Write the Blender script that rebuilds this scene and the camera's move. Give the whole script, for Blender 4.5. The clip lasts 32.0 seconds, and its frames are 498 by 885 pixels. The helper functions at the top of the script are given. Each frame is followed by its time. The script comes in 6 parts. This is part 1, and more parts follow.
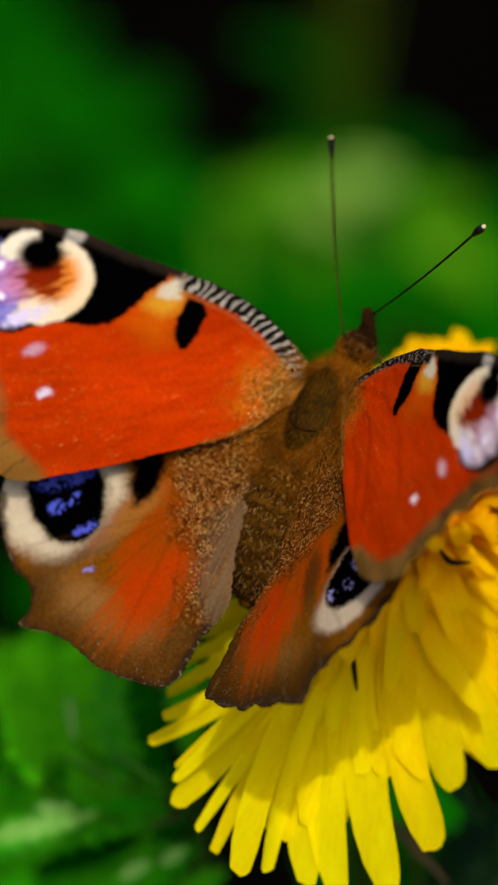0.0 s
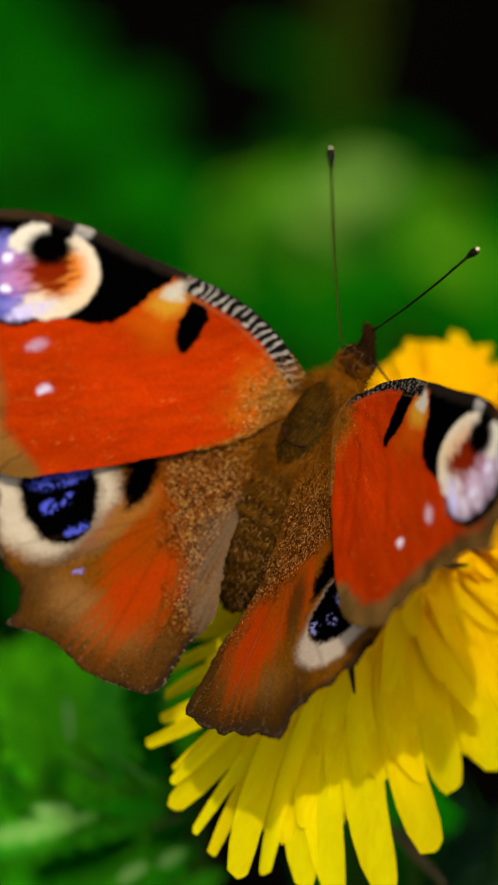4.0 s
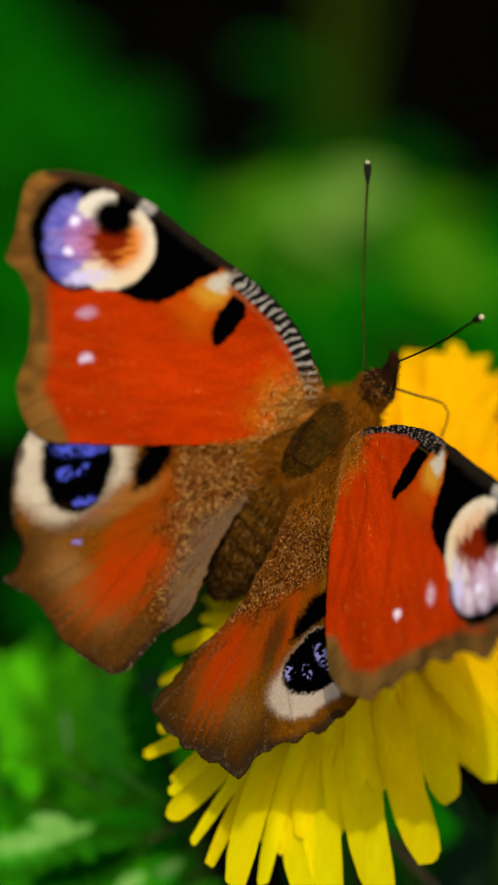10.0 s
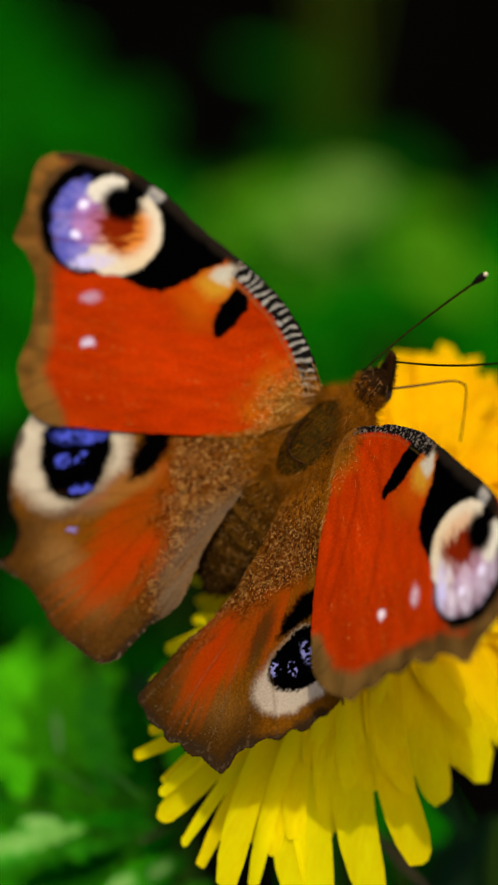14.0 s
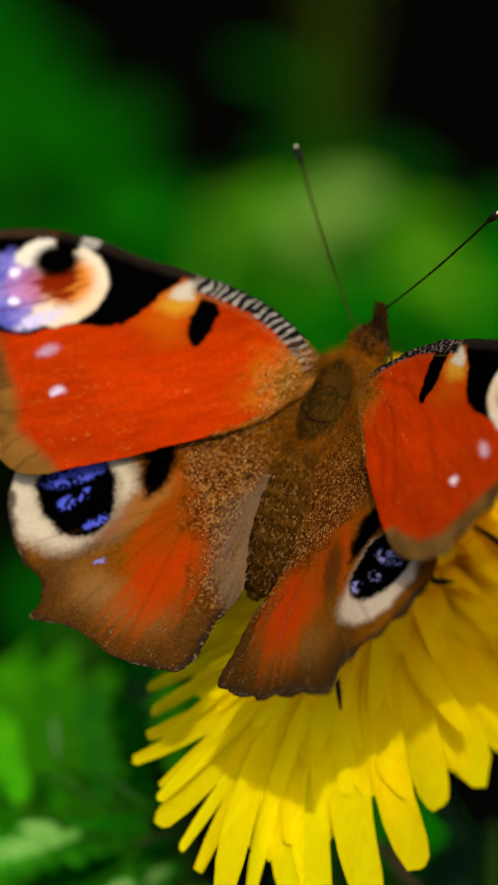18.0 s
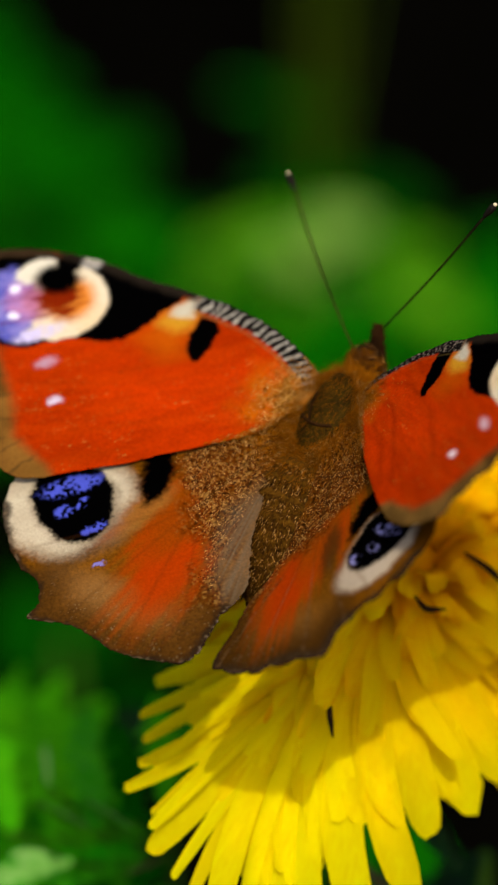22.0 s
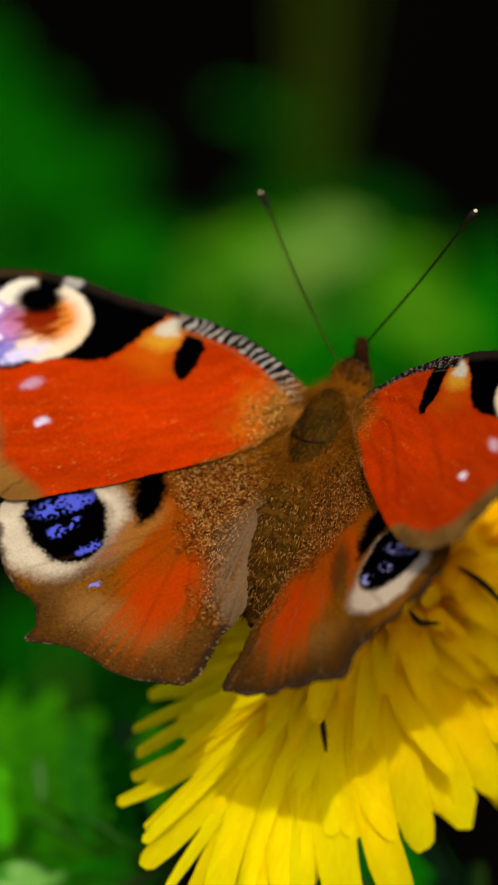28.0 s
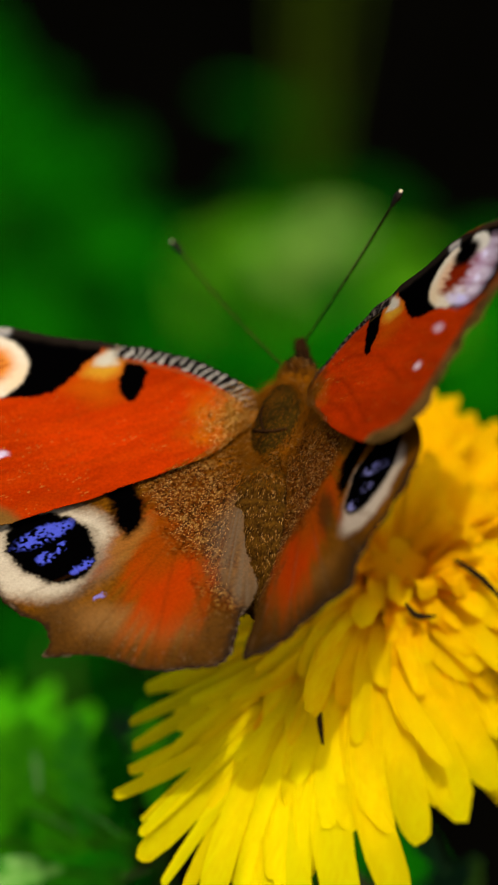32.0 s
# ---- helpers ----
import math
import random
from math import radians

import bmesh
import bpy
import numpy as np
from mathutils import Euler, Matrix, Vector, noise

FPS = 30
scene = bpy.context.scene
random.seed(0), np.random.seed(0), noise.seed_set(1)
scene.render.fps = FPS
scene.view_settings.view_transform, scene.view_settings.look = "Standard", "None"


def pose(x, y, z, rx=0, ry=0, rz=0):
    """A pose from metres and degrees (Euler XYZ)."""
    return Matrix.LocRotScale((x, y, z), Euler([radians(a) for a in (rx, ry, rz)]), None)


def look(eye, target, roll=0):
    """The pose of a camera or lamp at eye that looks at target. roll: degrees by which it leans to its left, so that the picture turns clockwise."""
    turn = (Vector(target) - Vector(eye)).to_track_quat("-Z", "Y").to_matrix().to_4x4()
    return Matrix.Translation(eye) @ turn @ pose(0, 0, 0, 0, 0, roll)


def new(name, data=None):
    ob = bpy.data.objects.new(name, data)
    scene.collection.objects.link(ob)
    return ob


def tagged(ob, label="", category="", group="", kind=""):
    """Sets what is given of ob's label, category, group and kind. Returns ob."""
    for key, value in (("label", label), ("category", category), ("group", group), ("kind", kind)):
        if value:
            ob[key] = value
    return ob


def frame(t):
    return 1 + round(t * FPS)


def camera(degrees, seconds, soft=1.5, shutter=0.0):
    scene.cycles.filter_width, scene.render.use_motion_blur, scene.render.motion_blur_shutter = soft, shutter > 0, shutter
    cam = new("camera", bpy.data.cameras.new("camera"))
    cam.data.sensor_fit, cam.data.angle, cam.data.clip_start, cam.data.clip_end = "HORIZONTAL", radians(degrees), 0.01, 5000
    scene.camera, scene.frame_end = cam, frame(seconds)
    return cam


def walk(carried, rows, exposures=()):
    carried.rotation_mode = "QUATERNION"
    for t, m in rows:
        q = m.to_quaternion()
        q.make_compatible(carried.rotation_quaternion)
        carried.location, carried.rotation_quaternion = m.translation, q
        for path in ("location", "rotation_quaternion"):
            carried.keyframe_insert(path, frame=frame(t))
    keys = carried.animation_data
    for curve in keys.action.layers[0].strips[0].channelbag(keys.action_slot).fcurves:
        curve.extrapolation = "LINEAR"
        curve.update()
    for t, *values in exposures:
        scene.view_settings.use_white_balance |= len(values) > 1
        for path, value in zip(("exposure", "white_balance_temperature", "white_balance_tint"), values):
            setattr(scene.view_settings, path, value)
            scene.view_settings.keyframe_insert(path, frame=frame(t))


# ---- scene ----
# ---- camera ----
EYE = (0.0, -0.25441, 0.45898)
PATH = [
    (0, 58.000, -0.000, 0.000),
    (0.5, 57.994, -0.007, -0.011),
    (1, 57.987, -0.010, -0.016),
    (1.5, 57.987, -0.010, -0.016),
    (2, 57.987, -0.024, -0.039),
    (2.5, 58.000, -0.017, -0.028),
    (3, 58.006, -0.007, -0.011),
    (3.5, 58.020, -0.014, -0.022),
    (5.5, 58.092, -0.031, -0.050),
    (6, 58.106, -0.035, -0.056),
    (6.5, 58.106, -0.035, -0.056),
    (7, 58.092, -0.021, -0.033),
    (7.5, 58.106, -0.028, -0.045),
    (8, 58.139, -0.035, -0.056),
    (8.5, 58.139, -0.053, -0.084),
    (9, 58.165, -0.053, -0.084),
    (9.5, 58.185, -0.056, -0.090),
    (10, 58.198, -0.038, -0.061),
    (10.5, 58.178, -0.032, -0.050),
    (11, 58.165, -0.038, -0.061),
    (11.5, 58.126, -0.059, -0.095),
    (12, 58.139, -0.070, -0.112),
    (12.5, 58.126, -0.095, -0.151),
    (13, 58.165, -0.105, -0.168),
    (13.5, 58.192, -0.123, -0.196),
    (14, 58.218, -0.112, -0.179),
    (14.5, 58.212, -0.094, -0.151),
    (16.5, 58.212, -0.098, -0.157),
    (17, 58.238, -0.112, -0.179),
    (17.5, 58.251, -0.144, -0.230),
    (18, 58.291, -0.129, -0.207),
    (18.5, 58.304, -0.140, -0.224),
    (19, 58.331, -0.126, -0.202),
    (19.5, 58.350, -0.147, -0.235),
    (20, 58.410, -0.143, -0.229),
    (20.5, 58.456, -0.175, -0.280),
    (21, 58.542, -0.196, -0.314),
    (21.5, 58.635, -0.206, -0.330),
    (22, 58.714, -0.196, -0.314),
    (22.5, 58.754, -0.193, -0.308),
    (23, 58.767, -0.179, -0.286),
    (23.5, 58.819, -0.171, -0.274),
    (24, 58.819, -0.171, -0.274),
    (24.5, 58.873, -0.171, -0.274),
    (25, 58.886, -0.164, -0.263),
    (25.5, 58.906, -0.175, -0.280),
    (27.5, 58.939, -0.238, -0.381),
    (28, 58.926, -0.249, -0.398),
    (28.5, 58.913, -0.262, -0.420),
    (29, 58.913, -0.276, -0.442),
    (29.5, 58.899, -0.280, -0.448),
    (30, 58.886, -0.273, -0.437),
    (30.5, 58.880, -0.273, -0.437),
    (31, 58.853, -0.269, -0.431),
    (31.5, 58.853, -0.284, -0.454),
    (32, 58.820, -0.276, -0.442),
]
cam = camera(7.6, 32.0, soft=2.1)
cam.data.dof.use_dof = True
cam.data.dof.focus_distance = 0.294
cam.data.dof.aperture_fstop = 27.0
walk(cam, [(t, pose(*EYE, a, b, c)) for t, a, b, c in PATH])

# ---- light ----
SUN_EL, SUN_AZ = radians(60), radians(176)      # azimuth from +y towards +x
world = bpy.data.worlds.new("world")
scene.world = world
world.use_nodes = True
wn = world.node_tree
sky = wn.nodes.new("ShaderNodeTexSky")
sky.sky_type, sky.sun_disc = "NISHITA", False
sky.sun_elevation, sky.sun_rotation = SUN_EL, SUN_AZ
sky.air_density, sky.dust_density, sky.ozone_density = 0.6, 5.0, 0.3
back = wn.nodes["Background"]
wn.links.new(sky.outputs[0], back.inputs[0])
back.inputs[1].default_value = 0.23
sun_dir = Vector((math.sin(SUN_AZ) * math.cos(SUN_EL), math.cos(SUN_AZ) * math.cos(SUN_EL), math.sin(SUN_EL)))
sun = new("sun", bpy.data.lights.new("sun", "SUN"))
sun.data.energy, sun.data.angle, sun.data.color = 3.55, radians(0.6), (1.0, 0.94, 0.82)
sun.matrix_world = look(sun_dir * 3, (0, 0, 0))
scene.view_settings.exposure = -0.38

# ---- small tools ----
MM = 0.001
rng = np.random.default_rng(7)


def part(name, bm, material, parent, label=""):
    me = bpy.data.meshes.new(name)
    bm.to_mesh(me)
    bm.free()
    return part_of(name, me, material, parent, label)


def part_of(name, me, material, parent, label=""):
    if material is not None and not me.materials:
        me.materials.append(material)
    ob = new(name, me)
    ob.parent = parent
    if label:
        tagged(ob, label)
    return ob


def smooth(me):
    me.polygons.foreach_set("use_smooth", [True] * len(me.polygons))
    return me


def mesh_of(name, verts, faces, soft=True):
    me = bpy.data.meshes.new(name)
    me.from_pydata([tuple(v) for v in verts], [], [tuple(f) for f in faces])
    if soft:
        smooth(me)
    return me


def tube(points, radii, sides=8, close=True):
    """Vertices and faces of a tube along points."""
    pts = [Vector(p) for p in points]
    verts, faces = [], []
    side = Vector((0.31, 0.17, 0.93))
    for i, p in enumerate(pts):
        d = (pts[min(i + 1, len(pts) - 1)] - pts[max(i - 1, 0)]).normalized()
        u = d.cross(side)
        if u.length < 1e-4:
            u = d.cross(Vector((1, 0, 0)))
        u.normalize()
        side = u.cross(d)
        for k in range(sides):
            a = 2 * math.pi * k / sides
            verts.append(p + (u * math.cos(a) + side * math.sin(a)) * radii[i])
    for i in range(len(pts) - 1):
        for k in range(sides):
            k2 = (k + 1) % sides
            faces.append((i * sides + k, i * sides + k2, (i + 1) * sides + k2, (i + 1) * sides + k))
    if close:
        faces.append(tuple(range(sides))[::-1])
        faces.append(tuple((len(pts) - 1) * sides + k for k in range(sides)))
    return verts, faces


def join(pieces):
    verts, faces = [], []
    for v, f in pieces:
        n = len(verts)
        verts += list(v)
        faces += [tuple(i + n for i in q) for q in f]
    return verts, faces


def curve_through(points, n):
    """Catmull-Rom through the points, n steps a span."""
    P = [Vector(p) for p in points]
    P = [P[0] * 2 - P[1]] + P + [P[-1] * 2 - P[-2]]
    out = []
    for i in range(1, len(P) - 2):
        for k in range(n):
            t = k / n
            a, b, c, d = P[i - 1], P[i], P[i + 1], P[i + 2]
            out.append(0.5 * (2 * b + (c - a) * t + (2 * a - 5 * b + 4 * c - d) * t * t + (3 * b - a - 3 * c + d) * t ** 3))
    out.append(P[-2])
    return out


# ---- materials ----
def material(name, colour, rough=0.6, spec=0.4, metal=0.0):
    m = bpy.data.materials.new(name)
    m.use_nodes = True
    b = m.node_tree.nodes["Principled BSDF"]
    b.inputs["Base Color"].default_value = (*colour, 1)
    b.inputs["Roughness"].default_value = rough
    b.inputs["Specular IOR Level"].default_value = spec
    b.inputs["Metallic"].default_value = metal
    return m


def varied(name, low, high, scale, rough=0.6, spec=0.3, bump=0.0, fine=4.0, through_light=0.0, by_object=0.0, base=None, reach=0.012, stretch=1.0):
    """Colour between low and high by noise at two scales, with bump; through_light: share of light let through."""
    m = material(name, low, rough, spec)
    nt = m.node_tree
    N, L = nt.nodes, nt.links
    b = N["Principled BSDF"]
    co = N.new("ShaderNodeTexCoord")
    n1, n2 = N.new("ShaderNodeTexNoise"), N.new("ShaderNodeTexNoise")
    n1.inputs["Scale"].default_value, n2.inputs["Scale"].default_value = scale, scale * fine
    n1.inputs["Detail"].default_value, n2.inputs["Detail"].default_value = 3, 4
    long = N.new("ShaderNodeVectorMath")       # grain drawn out along +y
    long.operation = "MULTIPLY"
    long.inputs[1].default_value = (1, stretch, 1)
    L.new(co.outputs["Object"], long.inputs[0])
    for n in (n1, n2):
        L.new(long.outputs[0], n.inputs["Vector"])
    mix = N.new("ShaderNodeMath")
    mix.operation = "MULTIPLY_ADD"
    mix.inputs[1].default_value = 0.45
    L.new(n2.outputs[0], mix.inputs[0])
    half = N.new("ShaderNodeMath")
    half.operation = "MULTIPLY"
    half.inputs[1].default_value = 0.6
    L.new(n1.outputs[0], half.inputs[0])
    L.new(half.outputs[0], mix.inputs[2])
    fac = mix.outputs[0]
    if by_object:
        info = N.new("ShaderNodeObjectInfo")
        add = N.new("ShaderNodeMath")
        add.operation = "MULTIPLY_ADD"
        add.inputs[1].default_value = by_object
        sub = N.new("ShaderNodeMath")
        sub.operation = "SUBTRACT"
        sub.inputs[1].default_value = by_object / 2
        L.new(info.outputs["Random"], add.inputs[0])
        L.new(fac, add.inputs[2])
        L.new(add.outputs[0], sub.inputs[0])
        fac = sub.outputs[0]
    ramp = N.new("ShaderNodeValToRGB")
    ramp.color_ramp.elements[0].position, ramp.color_ramp.elements[1].position = 0.3, 0.72
    ramp.color_ramp.elements[0].color, ramp.color_ramp.elements[1].color = (*low, 1), (*high, 1)
    L.new(fac, ramp.inputs[0])
    tint = ramp.outputs[0]
    if base:            # colour of the part near the root, along +y
        sep, grow, blend = N.new("ShaderNodeSeparateXYZ"), N.new("ShaderNodeMapRange"), N.new("ShaderNodeMix")
        L.new(co.outputs["Object"], sep.inputs[0])
        grow.inputs["From Max"].default_value = reach
        L.new(sep.outputs[1], grow.inputs["Value"])
        blend.data_type = "RGBA"
        blend.inputs[6].default_value = (*base, 1)
        L.new(grow.outputs[0], blend.inputs[0])
        L.new(tint, blend.inputs[7])
        tint = blend.outputs[2]
    L.new(tint, b.inputs["Base Color"])
    if bump:
        bp = N.new("ShaderNodeBump")
        bp.inputs["Strength"].default_value, bp.inputs["Distance"].default_value = bump, 0.0003
        L.new(n2.outputs[0], bp.inputs["Height"])
        L.new(bp.outputs[0], b.inputs["Normal"])
    if through_light:
        tr, ms = N.new("ShaderNodeBsdfTranslucent"), N.new("ShaderNodeMixShader")
        L.new(tint, tr.inputs["Color"])
        ms.inputs[0].default_value = through_light
        L.new(b.outputs[0], ms.inputs[1])
        L.new(tr.outputs[0], ms.inputs[2])
        L.new(ms.outputs[0], N["Material Output"].inputs[0])
    return m


def painted(name, rough, sheen=0.0, bump=0.12):
    """Scaled wing skin: the pattern is kept in the mesh's colour layer, grain and relief come from noise."""
    m = material(name, (0.5, 0.2, 0.1), rough, 0.0)
    nt = m.node_tree
    N, L = nt.nodes, nt.links
    b = N["Principled BSDF"]
    at = N.new("ShaderNodeAttribute")
    at.attribute_name = "pattern"
    co = N.new("ShaderNodeTexCoord")
    n = N.new("ShaderNodeTexNoise")
    n.inputs["Scale"].default_value, n.inputs["Detail"].default_value = 5200, 3
    L.new(co.outputs["Object"], n.inputs["Vector"])
    val = N.new("ShaderNodeMapRange")
    val.inputs["From Min"].default_value, val.inputs["From Max"].default_value = 0.3, 0.7
    val.inputs["To Min"].default_value, val.inputs["To Max"].default_value = 0.87, 1.12
    L.new(n.outputs[0], val.inputs["Value"])
    mul = N.new("ShaderNodeVectorMath")
    mul.operation = "SCALE"
    L.new(at.outputs["Color"], mul.inputs[0])
    L.new(val.outputs[0], mul.inputs["Scale"])
    L.new(mul.outputs[0], b.inputs["Base Color"])
    bp = N.new("ShaderNodeBump")
    bp.inputs["Strength"].default_value, bp.inputs["Distance"].default_value = bump, 0.00006
    L.new(n.outputs[0], bp.inputs["Height"])
    L.new(bp.outputs[0], b.inputs["Normal"])
    b.inputs["Sheen Weight"].default_value = sheen
    return m


WING = painted("wing_scales", 0.75)
UNDER = varied("wing_underside", (0.010, 0.007, 0.005), (0.045, 0.03, 0.02), 900, 0.8)
PLATE = varied("thorax_plate", (0.005, 0.0026, 0.0002), (0.036, 0.018, 0.001), 900, 0.7, 0.02, 0.5)
ABDOMEN = varied("abdomen_scales", (0.002, 0.001, 0.0002), (0.10, 0.040, 0.003), 1900, 0.8, 0.02, 0.6, 2.5)
HAIR = varied("ginger_hair", (0.06, 0.019, 0.0004), (0.28, 0.088, 0.0012), 700, 0.8, 0.01)
GOLD = varied("golden_hair", (0.15, 0.060, 0.006), (0.56, 0.32, 0.10), 900, 0.7, 0.05)
BRISTLE = varied("brown_bristle", (0.005, 0.002, 0.0003), (0.055, 0.019, 0.001), 900, 0.8, 0.01)
DARK = varied("dark_hair", (0.004, 0.0016, 0.0005), (0.034, 0.013, 0.003), 700, 0.8, 0.02, 0.3)
LEG = varied("leg_chitin", (0.006, 0.004, 0.004), (0.02, 0.012, 0.008), 1500, 0.5, 0.4)
SHAFT = varied("antenna_shaft", (0.008, 0.007, 0.001), (0.035, 0.030, 0.004), 1500, 0.8, 0.04)
SHAFT_BLACK = varied("antenna_shaft_black", (0.002, 0.0015, 0.0005), (0.010, 0.007, 0.002), 1500, 0.8, 0.03)
CLUB = varied("antenna_club", (0.002, 0.0015, 0.001), (0.010, 0.007, 0.004), 1500, 0.7, 0.08)
TIP = varied("antenna_tip", (0.55, 0.45, 0.25), (0.75, 0.65, 0.42), 1500, 0.5, 0.4)
TONGUE = varied("proboscis", (0.035, 0.013, 0.003), (0.09, 0.034, 0.008), 900, 0.5, 0.15)
EYES = varied("compound_eye", (0.012, 0.008, 0.008), (0.03, 0.02, 0.018), 2500, 0.3, 0.5)

# Orange towards the root stands in for light bounced between the petals.
PETAL = varied("yellow_petal", (0.88, 0.71, 0.0), (0.95, 0.85, 0.0), 700, 0.7, 0.02, 0.12, 4, 0.6, 0.45, (0.86, 0.56, 0.0), 0.016, 0.08)
PETAL_IN = varied("orange_petal", (0.86, 0.51, 0.0), (0.94, 0.72, 0.0), 900, 0.7, 0.02, 0.2, 4, 0.5, 0.45, (0.80, 0.34, 0.0), 0.006, 0.15)
BRACT = varied("bract", (0.03, 0.07, 0.006), (0.10, 0.14, 0.02), 300, 0.5, 0.3, 0.3, 5, 0.2)
BROWN = varied("withered_bract", (0.03, 0.022, 0.006), (0.09, 0.06, 0.015), 300, 0.6, 0.3, 0.3, 5, 0.2)
# near-black tone of the strips that stand for shade between petals
GAP_SHADE = varied("gap_shade", (0.004, 0.003, 0.001), (0.03, 0.014, 0.003), 400, 0.8, 0.05)
STEM = varied("stem", (0.012, 0.055, 0.002), (0.04, 0.09, 0.006), 200, 0.7, 0.05, 0.2)
# Deep shade between the herbs is put into this near-black soil colour.
SOIL = varied("shade_black_soil", (0.0003, 0.0003, 0.0002), (0.0014, 0.0012, 0.0008), 40, 1.0, 0.0, 0.6)
# Sunlit and shaded patches among the herbs are put into these leaf greens.
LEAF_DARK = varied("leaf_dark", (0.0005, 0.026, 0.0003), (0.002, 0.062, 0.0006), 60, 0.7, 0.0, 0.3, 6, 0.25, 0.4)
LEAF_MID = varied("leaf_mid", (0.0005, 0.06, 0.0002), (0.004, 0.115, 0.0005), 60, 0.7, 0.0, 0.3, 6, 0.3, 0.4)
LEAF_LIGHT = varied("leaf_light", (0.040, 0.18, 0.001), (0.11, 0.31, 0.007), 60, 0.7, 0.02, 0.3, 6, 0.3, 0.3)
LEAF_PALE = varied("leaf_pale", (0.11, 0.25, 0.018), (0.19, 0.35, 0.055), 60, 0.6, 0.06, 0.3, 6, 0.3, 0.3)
LEAF_NEAR = varied("leaf_near", (0.003, 0.24, 0.001), (0.085, 0.46, 0.003), 160, 0.6, 0.01, 0.2, 4, 0.35, 0.3)
LEAF_GLOSS = varied("leaf_glossy", (0.003, 0.23, 0.001), (0.09, 0.48, 0.003), 160, 0.4, 0.05, 0.1, 4, 0.35, 0.3)
# darkened green: shade under the flower is put into the leaf colour
LEAF_SHADED = varied("leaf_shaded_green", (0.0004, 0.012, 0.0008), (0.003, 0.03, 0.002), 220, 0.5, 0.1, 0.3, 6, 0.2, 0.3)
# pale green for slips that stand in for highlights on the leaves
LEAF_HIGHLIGHT = varied("leaf_painted_highlight", (0.13, 0.38, 0.045), (0.29, 0.54, 0.14), 160, 0.5, 0.04, 0.1, 4, 0.35, 0.3)
STALK = varied("dry_stalk", (0.011, 0.021, 0.0004), (0.024, 0.040, 0.001), 60, 0.8, 0.0, 0.3)

# ---- ground ----
def ground():
    steps = [0.0]
    d = 0.02
    while steps[-1] < 300:
        steps.append(steps[-1] + d)
        d *= 1.22
    axis = [-s for s in steps[:0:-1]] + steps
    n = len(axis)
    verts = []
    for y in axis:
        for x in axis:
            r = math.hypot(x, y)
            bump = noise.noise((x * 25, y * 25, 0)) * 0.006 + noise.noise((x * 6, y * 6, 3)) * 0.012
            verts.append((x, y, bump * (1 if r < 3 else 0) - 0.012))
    faces = [(j * n + i, j * n + i + 1, (j + 1) * n + i + 1, (j + 1) * n + i) for j in range(n - 1) for i in range(n - 1)]
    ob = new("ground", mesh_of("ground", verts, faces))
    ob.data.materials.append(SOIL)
    return tagged(ob, "soil under the herbs, coloured near black for deep shade", "ground", kind="structure")


ground()


# ---- leaves and herbs ----
def blade(length, width, teeth=0, fold=0.25, droop=0.3, cut=0.2, n=14, seed=0):
    """A leaf along +y: midrib, two halves folded up, droop towards the tip, toothed edges."""
    r = random.Random(seed)
    verts, faces = [], []
    for i in range(n + 1):
        s = i / n
        w = width / 2 * (math.sin(math.pi * min(1, s * 0.92 + 0.06)) ** 0.75)
        if teeth:
            w *= 1 - cut * ((s * teeth) % 1.0)
        y, z = length * s * (1 - 0.15 * droop * s), -length * droop * s * s * 0.5
        wob = r.uniform(-0.05, 0.05) * width
        for k, f in enumerate((-1, -0.5, 0, 0.5, 1)):
            verts.append((f * w, y + abs(f) * width * 0.12, z + abs(f) * w * fold + (wob if abs(f) == 1 else 0) + (0.03 * width if abs(f) == .5 else 0)))
        if i:
            a, b = (i - 1) * 5, i * 5
            faces += [(a + k, a + k + 1, b + k + 1, b + k) for k in range(4)]
    return verts, faces


def herb(x, y, height, leaves, leaf_len, leaf_wide, mat, label, spread=0.02, teeth=7, seed=0, lean=(0, 0), tilt=(10, 55), azimuth=None, name="herb", category="plant"):
    """A herb: stems from the ground at (x, y) to a head of leaves round (x + lean, y + lean, height)."""
    r = random.Random(seed)
    top = new(name)
    top.location = (x, y, 0)
    tagged(top, label, category, "herbs round the flower")
    end = Vector((lean[0], lean[1], height))
    v, f = tube(curve_through([(0, 0, -0.012), end * 0.5 + Vector((r.uniform(-1, 1), r.uniform(-1, 1), 0)) * spread * 0.3, end], 5), [0.0011] * 11, 6)
    part_of("stem", mesh_of("herb_stem", v, f), STEM, top)
    meshes = [mesh_of("herb_leaf", *blade(leaf_len * r.uniform(0.8, 1.15), leaf_wide * r.uniform(0.8, 1.2), teeth, 0.25, r.uniform(0.1, 0.5), seed=seed + i)) for i in range(3)]
    for me in meshes:
        me.materials.append(mat)
    for i in range(leaves):
        az = r.uniform(0, 360) if azimuth is None else r.uniform(*azimuth)
        leaf = part_of("leaf", meshes[i % 3], None, top)
        off = Vector((r.uniform(-1, 1), r.uniform(-1, 1), 0)) * spread * 0.4
        k = r.uniform(0.75, 1.0)
        leaf.matrix_basis = Matrix.Translation(end * k + off * 0.25) @ pose(0, 0, 0, 0, 0, az) @ pose(0, 0, 0, r.uniform(*tilt))
    return top


def facing(p0, p1, roll=0.0):
    """A pose at p0 with +y towards p1 and +z as near up as can be, rolled."""
    y = (Vector(p1) - Vector(p0)).normalized()
    x = y.cross(Vector((0, 0, 1))).normalized()
    m = Matrix((x, y, x.cross(y))).transposed().to_4x4()
    return Matrix.Translation(p0) @ m @ pose(0, 0, 0, 0, roll)


